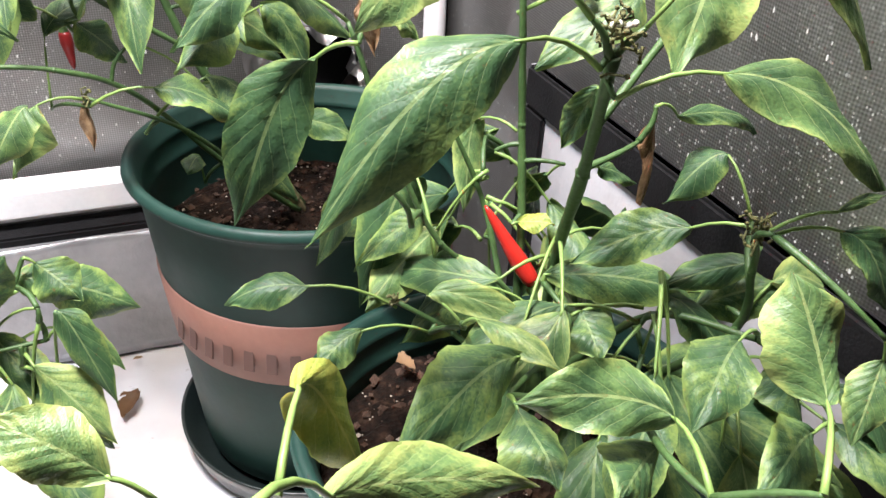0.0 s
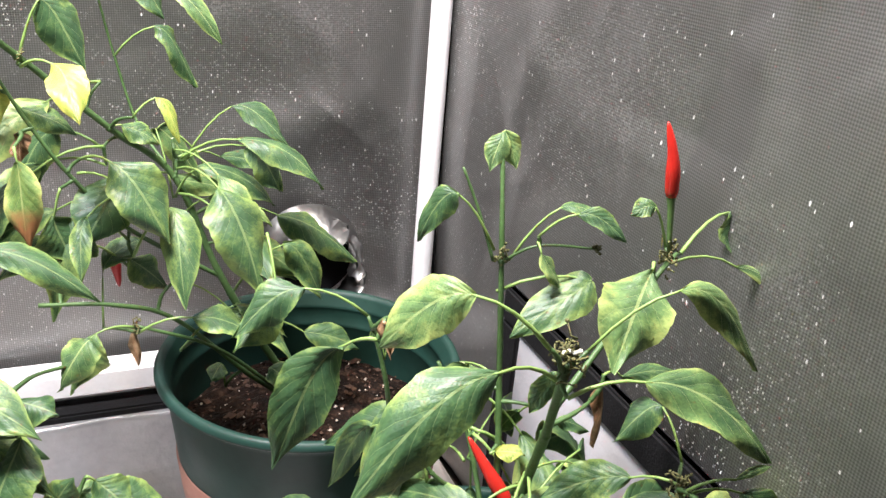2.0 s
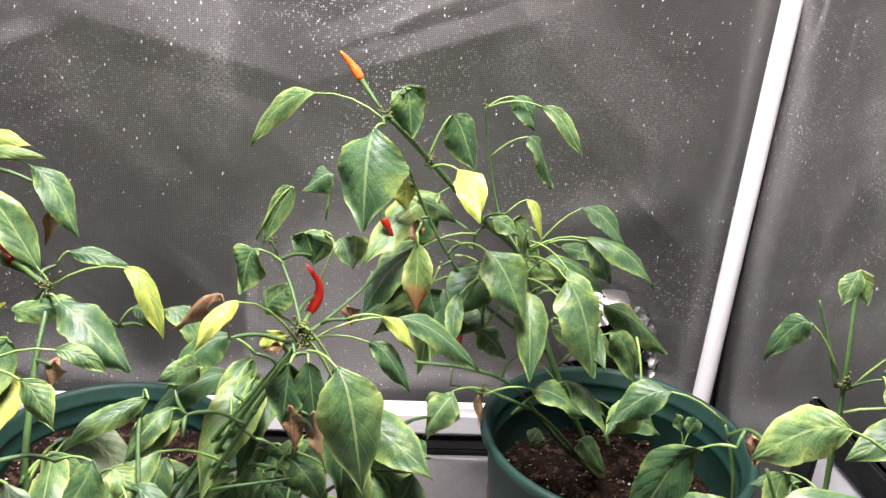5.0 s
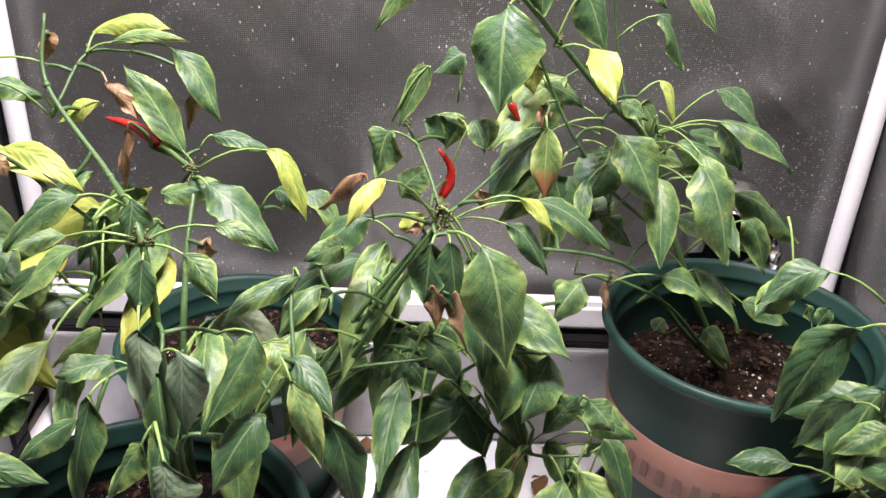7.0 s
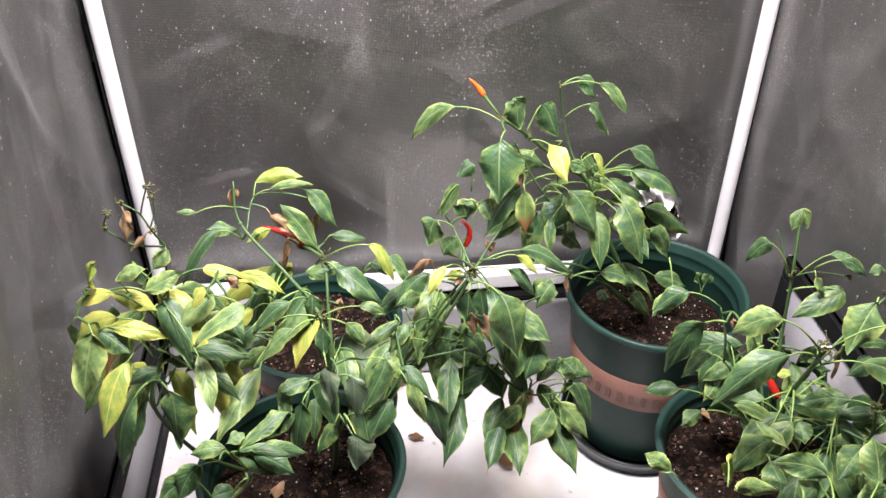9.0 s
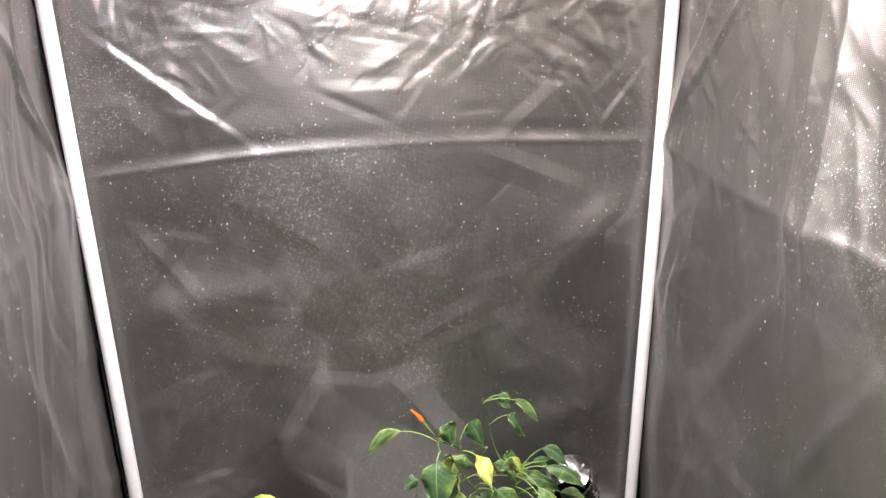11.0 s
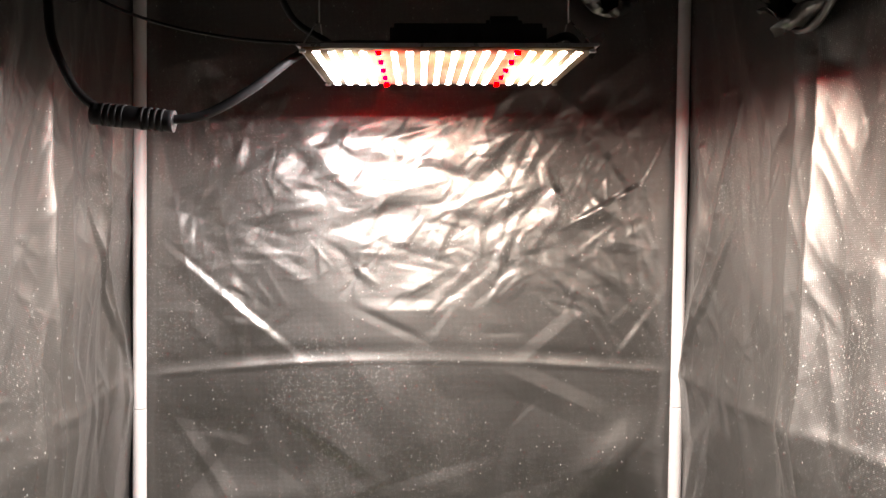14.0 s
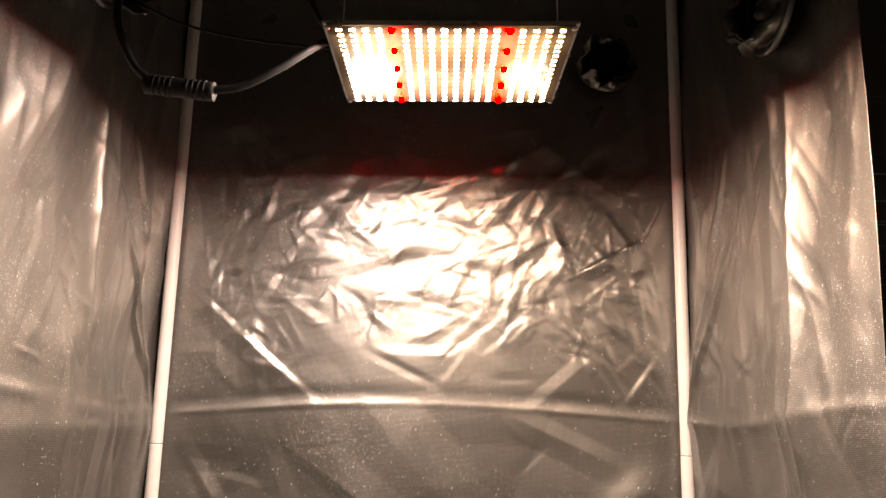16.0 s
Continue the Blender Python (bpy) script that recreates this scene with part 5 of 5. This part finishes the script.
leaf(PLANT_A, (0.176, -0.360, 0.406), (0.177, -0.380, 0.381), (0.154, -0.396, 0.364), 0.018, "g")
leaf(PLANT_M, (-0.011, -0.340, 0.377), (0.010, -0.380, 0.392), (0.027, -0.400, 0.328), 0.036, "m")
leaf(PLANT_M, (-0.013, -0.350, 0.382), (-0.015, -0.360, 0.382), (-0.018, -0.365, 0.347), 0.022, "g")
leaf(PLANT_M, (-0.006, -0.350, 0.383), (-0.005, -0.360, 0.383), (0.000, -0.365, 0.341), 0.019, "g")
leaf(PLANT_M, (-0.015, -0.365, 0.355), (-0.014, -0.366, 0.359), (-0.011, -0.366, 0.329), 0.012, "d")
leaf(PLANT_M, (-0.001, -0.365, 0.352), (-0.001, -0.366, 0.356), (0.007, -0.366, 0.315), 0.013, "d")
leaf(PLANT_M, (-0.006, -0.310, 0.370), (0.044, -0.300, 0.382), (0.099, -0.307, 0.351), 0.018, "g")
leaf(PLANT_M, (-0.011, -0.320, 0.374), (0.028, -0.330, 0.381), (0.053, -0.340, 0.354), 0.014, "g")
leaf(PLANT_M, (-0.012, -0.340, 0.384), (-0.040, -0.380, 0.427), (-0.058, -0.400, 0.410), 0.011, "y")
leaf(PLANT_M, (-0.023, -0.300, 0.414), (-0.040, -0.300, 0.424), (-0.048, -0.300, 0.395), 0.026, "m")
leaf(PLANT_M, (-0.008, -0.280, 0.413), (-0.013, -0.280, 0.428), (-0.008, -0.280, 0.408), 0.021, "g")
leaf(PLANT_M, (-0.037, -0.330, 0.371), (-0.050, -0.330, 0.381), (-0.086, -0.340, 0.351), 0.023, "g")
leaf(PLANT_M, (-0.047, -0.360, 0.396), (-0.051, -0.360, 0.421), (-0.074, -0.360, 0.400), 0.008, "d")
leaf(PLANT_M, (0.014, -0.330, 0.395), (0.034, -0.330, 0.398), (0.055, -0.340, 0.380), 0.009, "y")
leaf(PLANT_M, (-0.021, -0.330, 0.383), (-0.030, -0.335, 0.388), (-0.023, -0.340, 0.377), 0.016, "y")
leaf(PLANT_M, (-0.017, -0.345, 0.387), (-0.020, -0.345, 0.385), (-0.029, -0.350, 0.383), 0.006, "d")
leaf(PLANT_M, (-0.005, -0.270, 0.382), (0.008, -0.270, 0.421), (0.017, -0.280, 0.406), 0.015, "m")
leaf(PLANT_M, (-0.036, -0.330, 0.313), (-0.018, -0.330, 0.301), (0.007, -0.340, 0.272), 0.022, "g")
leaf(PLANT_M, (0.044, -0.300, 0.292), (0.054, -0.300, 0.293), (0.074, -0.310, 0.287), 0.022, "g")
leaf(PLANT_M, (0.088, -0.260, 0.287), (0.092, -0.260, 0.303), (0.073, -0.270, 0.277), 0.024, "m")
leaf(PLANT_M, (-0.036, -0.320, 0.276), (-0.036, -0.320, 0.285), (-0.044, -0.320, 0.258), 0.016, "g")
leaf(PLANT_M, (-0.069, -0.380, 0.347), (-0.069, -0.380, 0.358), (-0.095, -0.390, 0.338), 0.014, "m")
leaf(PLANT_M, (0.031, -0.340, 0.297), (0.035, -0.350, 0.303), (0.029, -0.370, 0.266), 0.028, "g")
leaf(PLANT_M, (0.056, -0.340, 0.298), (0.059, -0.350, 0.303), (0.043, -0.370, 0.268), 0.030, "g")
leaf(PLANT_M, (0.020, -0.340, 0.265), (0.015, -0.340, 0.260), (-0.044, -0.340, 0.221), 0.027, "g")
leaf(PLANT_M, (0.008, -0.340, 0.283), (0.007, -0.340, 0.265), (0.026, -0.350, 0.223), 0.026, "g")
leaf(PLANT_M, (0.049, -0.360, 0.236), (0.041, -0.370, 0.231), (0.008, -0.380, 0.199), 0.021, "g")
leaf(PLANT_M, (0.064, -0.360, 0.236), (0.073, -0.370, 0.224), (0.049, -0.390, 0.190), 0.025, "m")
leaf(PLANT_M, (0.079, -0.360, 0.231), (0.083, -0.370, 0.231), (0.110, -0.390, 0.196), 0.022, "m")
leaf(PLANT_M, (0.085, -0.340, 0.267), (0.089, -0.340, 0.264), (0.105, -0.350, 0.247), 0.023, "g")
leaf(PLANT_M, (0.054, -0.350, 0.236), (0.061, -0.350, 0.244), (0.080, -0.350, 0.275), 0.018, "g")
leaf(PLANT_M, (0.089, -0.360, 0.236), (0.099, -0.360, 0.245), (0.109, -0.370, 0.231), 0.009, "y")
leaf(PLANT_M, (0.043, -0.370, 0.245), (0.039, -0.370, 0.215), (0.032, -0.380, 0.184), 0.022, "d")
leaf(PLANT_M, (-0.032, -0.330, 0.289), (-0.028, -0.330, 0.284), (-0.011, -0.340, 0.265), 0.022, "g")
leaf(PLANT_M, (-0.005, -0.320, 0.272), (0.006, -0.320, 0.286), (-0.028, -0.330, 0.302), 0.022, "g")
leaf(PLANT_M, (-0.076, -0.360, 0.366), (-0.063, -0.360, 0.378), (-0.085, -0.360, 0.368), 0.016, "g")
leaf(PLANT_M, (-0.069, -0.370, 0.354), (-0.073, -0.380, 0.364), (-0.094, -0.400, 0.344), 0.015, "m")
leaf(PLANT_M, (-0.016, -0.300, 0.375), (-0.034, -0.300, 0.382), (-0.018, -0.300, 0.402), 0.021, "g")
leaf(PLANT_M, (0.075, -0.330, 0.243), (0.090, -0.330, 0.244), (0.128, -0.330, 0.224), 0.025, "g")
leaf(PLANT_M, (0.077, -0.340, 0.225), (0.092, -0.340, 0.228), (0.117, -0.350, 0.204), 0.012, "m")
leaf(PLANT_M, (0.074, -0.340, 0.256), (0.079, -0.340, 0.258), (0.097, -0.340, 0.250), 0.015, "g")
leaf(PLANT_M, (0.077, -0.360, 0.224), (0.086, -0.370, 0.225), (0.107, -0.380, 0.184), 0.026, "g")
leaf(PLANT_M, (0.129, -0.560, 0.335), (0.121, -0.560, 0.345), (0.101, -0.550, 0.357), 0.015, "m")
leaf(PLANT_L, (-0.148, -0.325, 0.406), (-0.108, -0.330, 0.421), (-0.086, -0.340, 0.383), 0.013, "y")
leaf(PLANT_L, (-0.150, -0.320, 0.402), (-0.156, -0.320, 0.413), (-0.187, -0.310, 0.459), 0.020, "m")
leaf(PLANT_L, (-0.148, -0.330, 0.403), (-0.140, -0.340, 0.404), (-0.100, -0.360, 0.373), 0.026, "g")
leaf(PLANT_L, (-0.153, -0.410, 0.403), (-0.119, -0.410, 0.413), (-0.096, -0.410, 0.401), 0.010, "m")
leaf(PLANT_L, (-0.153, -0.410, 0.401), (-0.132, -0.420, 0.403), (-0.115, -0.430, 0.383), 0.014, "m")
leaf(PLANT_L, (-0.155, -0.410, 0.401), (-0.174, -0.430, 0.410), (-0.210, -0.440, 0.378), 0.015, "m")
leaf(PLANT_L, (-0.168, -0.390, 0.417), (-0.160, -0.400, 0.421), (-0.161, -0.410, 0.395), 0.017, "g")
leaf(PLANT_L, (-0.163, -0.400, 0.417), (-0.176, -0.420, 0.431), (-0.209, -0.430, 0.406), 0.015, "g")
leaf(PLANT_L, (-0.153, -0.410, 0.399), (-0.151, -0.420, 0.399), (-0.153, -0.430, 0.371), 0.014, "g")
leaf(PLANT_L, (-0.152, -0.430, 0.380), (-0.150, -0.440, 0.373), (-0.149, -0.450, 0.335), 0.018, "w")
leaf(PLANT_L, (-0.141, -0.440, 0.360), (-0.130, -0.450, 0.369), (-0.127, -0.460, 0.328), 0.021, "w")
leaf(PLANT_L, (-0.119, -0.420, 0.359), (-0.100, -0.430, 0.367), (-0.122, -0.450, 0.321), 0.020, "g")
leaf(PLANT_L, (-0.137, -0.470, 0.344), (-0.128, -0.490, 0.340), (-0.129, -0.500, 0.307), 0.025, "w")
leaf(PLANT_L, (-0.168, -0.440, 0.345), (-0.173, -0.450, 0.343), (-0.183, -0.460, 0.281), 0.019, "g")
leaf(PLANT_L, (-0.142, -0.460, 0.334), (-0.146, -0.465, 0.328), (-0.163, -0.470, 0.298), 0.015, "g")
leaf(PLANT_L, (-0.174, -0.450, 0.324), (-0.181, -0.450, 0.328), (-0.208, -0.460, 0.309), 0.013, "g")
leaf(PLANT_L, (-0.159, -0.430, 0.344), (-0.167, -0.430, 0.348), (-0.193, -0.440, 0.345), 0.017, "g")
leaf(PLANT_L, (-0.087, -0.430, 0.353), (-0.081, -0.440, 0.347), (-0.066, -0.450, 0.302), 0.015, "m")
leaf(PLANT_L, (-0.079, -0.430, 0.331), (-0.065, -0.440, 0.325), (-0.048, -0.450, 0.271), 0.021, "g")
leaf(PLANT_L, (-0.211, -0.300, 0.462), (-0.197, -0.300, 0.469), (-0.153, -0.300, 0.471), 0.008, "m")
leaf(PLANT_L, (-0.185, -0.300, 0.468), (-0.163, -0.300, 0.467), (-0.137, -0.310, 0.429), 0.019, "g")
leaf(PLANT_L, (-0.212, -0.300, 0.458), (-0.209, -0.290, 0.471), (-0.164, -0.290, 0.475), 0.016, "y")
leaf(PLANT_L, (-0.223, -0.330, 0.435), (-0.238, -0.350, 0.460), (-0.274, -0.370, 0.418), 0.012, "g")
leaf(PLANT_L, (-0.228, -0.310, 0.458), (-0.261, -0.320, 0.461), (-0.279, -0.320, 0.463), 0.006, "m")
leaf(PLANT_L, (-0.226, -0.320, 0.436), (-0.225, -0.330, 0.446), (-0.252, -0.340, 0.455), 0.015, "g")
leaf(PLANT_L, (-0.257, -0.380, 0.413), (-0.222, -0.390, 0.440), (-0.181, -0.400, 0.423), 0.012, "y")
leaf(PLANT_L, (-0.232, -0.385, 0.438), (-0.231, -0.386, 0.435), (-0.222, -0.390, 0.425), 0.010, "d")
leaf(PLANT_L, (-0.087, -0.380, 0.375), (-0.083, -0.390, 0.376), (-0.120, -0.410, 0.357), 0.013, "g")
leaf(PLANT_L, (-0.150, -0.310, 0.412), (-0.143, -0.310, 0.421), (-0.109, -0.310, 0.412), 0.012, "g")
leaf(PLANT_L, (-0.200, -0.310, 0.455), (-0.196, -0.315, 0.451), (-0.179, -0.320, 0.431), 0.011, "d")
leaf(PLANT_L, (-0.181, -0.330, 0.434), (-0.183, -0.330, 0.430), (-0.188, -0.330, 0.395), 0.007, "d")
leaf(PLANT_L, (-0.225, -0.310, 0.474), (-0.227, -0.310, 0.477), (-0.231, -0.310, 0.458), 0.010, "d")
leaf(PLANT_L, (-0.152, -0.300, 0.452), (-0.153, -0.300, 0.442), (-0.158, -0.300, 0.421), 0.008, "d")
leaf(PLANT_L, (-0.206, -0.330, 0.440), (-0.196, -0.330, 0.445), (-0.219, -0.330, 0.432), 0.011, "y")
leaf(PLANT_L, (-0.139, -0.360, 0.376), (-0.137, -0.360, 0.380), (-0.142, -0.360, 0.361), 0.010, "d")
leaf(PLANT_L, (-0.160, -0.320, 0.394), (-0.168, -0.330, 0.392), (-0.129, -0.330, 0.396), 0.016, "g")
leaf(PLANT_L, (-0.212, -0.370, 0.405), (-0.216, -0.370, 0.402), (-0.192, -0.360, 0.417), 0.017, "g")
leaf(PLANT_L, (-0.111, -0.400, 0.329), (-0.097, -0.410, 0.348), (-0.082, -0.420, 0.330), 0.015, "m")
leaf(PLANT_L, (-0.096, -0.440, 0.309), (-0.095, -0.440, 0.324), (-0.118, -0.460, 0.292), 0.023, "g")
leaf(PLANT_L, (-0.232, -0.380, 0.380), (-0.237, -0.380, 0.387), (-0.254, -0.400, 0.395), 0.015, "g")
leaf(PLANT_L, (-0.216, -0.360, 0.348), (-0.217, -0.370, 0.363), (-0.246, -0.380, 0.342), 0.021, "g")
leaf(PLANT_L, (-0.107, -0.300, 0.370), (-0.093, -0.300, 0.382), (-0.065, -0.310, 0.352), 0.017, "g")
leaf(PLANT_E2, (-0.343, -0.410, 0.449), (-0.338, -0.410, 0.452), (-0.325, -0.420, 0.482), 0.022, "y")
leaf(PLANT_E2, (-0.332, -0.400, 0.437), (-0.326, -0.400, 0.438), (-0.291, -0.400, 0.414), 0.016, "y")
leaf(PLANT_E2, (-0.339, -0.430, 0.429), (-0.334, -0.440, 0.428), (-0.348, -0.460, 0.372), 0.027, "m")
leaf(PLANT_E2, (-0.337, -0.420, 0.422), (-0.336, -0.420, 0.413), (-0.313, -0.430, 0.394), 0.021, "g")
leaf(PLANT_E2, (-0.336, -0.420, 0.413), (-0.328, -0.420, 0.417), (-0.283, -0.420, 0.399), 0.016, "y")
leaf(PLANT_E2, (-0.292, -0.390, 0.373), (-0.245, -0.390, 0.419), (-0.283, -0.410, 0.389), 0.020, "m")
leaf(PLANT_E2, (-0.301, -0.400, 0.360), (-0.288, -0.400, 0.374), (-0.217, -0.400, 0.355), 0.014, "g")
leaf(PLANT_E2, (-0.301, -0.400, 0.352), (-0.300, -0.400, 0.347), (-0.334, -0.410, 0.339), 0.014, "g")
leaf(PLANT_E2, (-0.300, -0.400, 0.352), (-0.294, -0.400, 0.357), (-0.271, -0.400, 0.348), 0.012, "g")
leaf(PLANT_E2, (-0.309, -0.420, 0.350), (-0.320, -0.430, 0.343), (-0.342, -0.450, 0.267), 0.022, "g")
leaf(PLANT_E2, (-0.301, -0.410, 0.340), (-0.293, -0.420, 0.338), (-0.288, -0.440, 0.286), 0.032, "g")
leaf(PLANT_E2, (-0.312, -0.380, 0.409), (-0.293, -0.380, 0.444), (-0.278, -0.370, 0.458), 0.016, "m")
leaf(PLANT_E2, (-0.340, -0.420, 0.447), (-0.348, -0.420, 0.443), (-0.315, -0.420, 0.452), 0.013, "y")
leaf(PLANT_E2, (-0.322, -0.390, 0.434), (-0.301, -0.390, 0.429), (-0.269, -0.380, 0.438), 0.018, "m")
leaf(PLANT_E2, (-0.280, -0.360, 0.384), (-0.271, -0.360, 0.374), (-0.237, -0.370, 0.349), 0.028, "g")
leaf(PLANT_E2, (-0.311, -0.400, 0.436), (-0.318, -0.400, 0.449), (-0.291, -0.400, 0.460), 0.014, "m")
leaf(PLANT_E2, (-0.346, -0.430, 0.438), (-0.352, -0.430, 0.430), (-0.354, -0.430, 0.408), 0.012, "m")
leaf(PLANT_E2, (-0.239, -0.370, 0.430), (-0.253, -0.370, 0.435), (-0.208, -0.370, 0.413), 0.013, "y")
leaf(PLANT_F, (-0.213, -0.520, 0.333), (-0.226, -0.530, 0.379), (-0.253, -0.530, 0.376), 0.015, "m")
leaf(PLANT_F, (-0.228, -0.520, 0.362), (-0.219, -0.520, 0.364), (-0.178, -0.520, 0.353), 0.013, "g")
leaf(PLANT_F, (-0.226, -0.520, 0.360), (-0.221, -0.520, 0.361), (-0.182, -0.520, 0.331), 0.018, "g")
leaf(PLANT_F, (-0.233, -0.530, 0.365), (-0.248, -0.530, 0.362), (-0.268, -0.540, 0.336), 0.020, "g")
leaf(PLANT_F, (-0.244, -0.530, 0.321), (-0.255, -0.530, 0.347), (-0.286, -0.540, 0.332), 0.019, "g")
leaf(PLANT_F, (-0.242, -0.530, 0.310), (-0.263, -0.530, 0.306), (-0.287, -0.540, 0.308), 0.017, "y")
leaf(PLANT_F, (-0.214, -0.530, 0.344), (-0.226, -0.530, 0.330), (-0.243, -0.540, 0.334), 0.017, "g")
leaf(PLANT_F, (-0.213, -0.520, 0.333), (-0.198, -0.500, 0.362), (-0.179, -0.490, 0.369), 0.020, "g")
leaf(PLANT_F, (-0.219, -0.520, 0.364), (-0.217, -0.515, 0.363), (-0.177, -0.490, 0.374), 0.014, "g")
leaf(PLANT_F, (-0.215, -0.520, 0.360), (-0.209, -0.520, 0.364), (-0.167, -0.510, 0.344), 0.014, "g")
leaf(PLANT_F, (-0.216, -0.520, 0.357), (-0.208, -0.520, 0.360), (-0.177, -0.530, 0.344), 0.017, "g")
leaf(PLANT_F, (-0.219, -0.520, 0.364), (-0.212, -0.520, 0.384), (-0.225, -0.530, 0.384), 0.012, "m")
leaf(PLANT_E2, (-0.248, -0.410, 0.435), (-0.214, -0.430, 0.439), (-0.253, -0.450, 0.415), 0.020, "m")
leaf(PLANT_E2, (-0.272, -0.420, 0.387), (-0.268, -0.420, 0.384), (-0.218, -0.420, 0.369), 0.015, "g")
leaf(PLANT_E2, (-0.226, -0.400, 0.405), (-0.235, -0.400, 0.403), (-0.223, -0.410, 0.380), 0.018, "g")
leaf(PLANT_E2, (-0.242, -0.420, 0.440), (-0.244, -0.420, 0.452), (-0.255, -0.430, 0.437), 0.011, "y")
leaf(PLANT_E2, (-0.250, -0.420, 0.364), (-0.250, -0.420, 0.356), (-0.237, -0.430, 0.343), 0.014, "g")
leaf(PLANT_L, (-0.153, -0.410, 0.403), (-0.189, -0.410, 0.405), (-0.214, -0.420, 0.401), 0.011, "m")
leaf(PLANT_L, (-0.115, -0.320, 0.380), (-0.107, -0.320, 0.392), (-0.087, -0.330, 0.382), 0.012, "g")

# inner leaves
fill(PLANT_L, 24, [(-0.148, -0.42, 0.329), (-0.149, -0.39, 0.3), (-0.109, -0.43, 0.307), (-0.15, -0.41, 0.25), (-0.2, -0.36, 0.36)], (-0.25, -0.43, 0.27), (-0.07, -0.27, 0.39), "gggmwy", 11)
fill(PLANT_M, 26, [(-0.085, -0.32, 0.25), (-0.049, -0.34, 0.326), (-0.012, -0.34, 0.384), (-0.014, -0.33, 0.285)], (-0.09, -0.36, 0.24), (0.045, -0.23, 0.36), "gggmm", 12)
fill(PLANT_M, 8, [(0.027, -0.35, 0.25), (0.053, -0.36, 0.236), (0.089, -0.36, 0.236)], (0.0, -0.38, 0.19), (0.1, -0.3, 0.26), "gggm", 12)
fill(PLANT_A, 24, [(0.177, -0.18, 0.302), (0.151, -0.17, 0.371), (0.113, -0.18, 0.408), (0.12, -0.195, 0.345), (0.144, -0.22, 0.289)], (0.03, -0.24, 0.29), (0.19, -0.12, 0.42), "gggm", 13)
fill(PLANT_B, 30, [(0.297, -0.424, 0.21), (0.295, -0.43, 0.279), (0.349, -0.48, 0.264), (0.318, -0.47, 0.276), (0.27, -0.43, 0.228)], (0.25, -0.54, 0.2), (0.37, -0.4, 0.29), "ggggm", 1)
fill(PLANT_B, 12, [(0.297, -0.385, 0.324), (0.251, -0.41, 0.286), (0.285, -0.38, 0.281)], (0.24, -0.42, 0.24), (0.34, -0.34, 0.33), "gggm", 3)
fill(PLANT_E2, 24, [(-0.315, -0.405, 0.304), (-0.302, -0.4, 0.352), (-0.29, -0.39, 0.22), (-0.288, -0.39, 0.392)], (-0.36, -0.44, 0.3), (-0.25, -0.33, 0.42), "gmmyye", 15)
fill(PLANT_F, 5, [(-0.262, -0.48, 0.25), (-0.246, -0.53, 0.309)], (-0.3, -0.55, 0.24), (-0.2, -0.5, 0.32), "gm", 16)


# twigs: every leaf joint that stands off the stems is carried by a thin branch of its own plant
twig_rng = random.Random(3)
for ob, joints in joints_of.items():
    wood = list(wood_of.get(ob, [])) or [Vector((0, 0, 0))]
    gap = lambda p: min((p - w).length for w in wood)
    for p in sorted(joints, key=gap):
        near = min(wood, key=lambda w: (p - w).length + (0.02 if w.z > p.z + 0.03 else 0))
        if not 0.005 < (p - near).length < 0.065:
            continue
        sway = Vector((twig_rng.uniform(-1, 1), twig_rng.uniform(-1, 1), 0.6)) * (p - near).length * 0.12
        line = smooth_path([near, near.lerp(p, 0.4) + sway, near.lerp(p, 0.75) + sway * 0.7, p], 4)
        part("twig", tube(bmesh.new(), line, 0.0014, 0.0009, sides=6, bumpy=0.1), STEM, ob)
        wood += line

# ---- litter on the floor and in the pots ----
def dry_scrap(at, length, turn, skin="d"):
    """A curled, dried leaf lying flat."""
    bm = bmesh.new()
    rng = random.Random(int(abs(at[0] * 7919 + at[1] * 331)))
    rows = []
    for i in range(9):
        s = i / 8
        w = length * 0.28 * math.sin(math.pi * min(1, s * 0.9 + 0.06)) * rng.uniform(0.7, 1.2)
        rows.append([bm.verts.new(((s - 0.5) * length, q * w + 0.1 * length * math.sin(3 * s), 0.0015 + 0.12 * length * abs(q) ** 2 * rng.uniform(0.3, 1.2) + 0.05 * length * math.sin(5 * s) ** 2)) for q in (-1, -0.5, 0, 0.5, 1)])
    for p, q in zip(rows, rows[1:]):
        for k in range(4):
            bm.faces.new((p[k], p[k + 1], q[k + 1], q[k]))
    bmesh.ops.solidify(bm, geom=bm.faces[:], thickness=0.0005)
    ob = mesh_object("dried_leaf", bm, LEAF_SKIN[skin])
    ob.location = at
    ob.rotation_euler = (0, 0, radians(turn))
    return tagged(ob, "curled brown dried leaf lying on the floor" if at[2] < 0.05 else "curled brown dried leaf lying on the soil", "dried leaf", group="fallen leaves")


dry_scrap((0.107, -0.142, 0.001), 0.03, 60)
dry_scrap((0.103, -0.128, 0.001), 0.009, 10)
dry_scrap((0.05, -0.253, 0.001), 0.032, -50)
dry_scrap((-0.061, -0.2, 0.001), 0.022, -20)
dry_scrap((-0.065, -0.09, 0.001), 0.03, 20)
dry_scrap((0.116, -0.085, 0.001), 0.008, 0)
dry_scrap((-0.042, -0.148, 0.001), 0.016, 80)
dry_scrap((-0.215, -0.401, 0.162), 0.024, 70)
dry_scrap((-0.19, -0.425, 0.162), 0.018, 20)
dry_scrap((0.262, -0.345, 0.166), 0.016, 100)
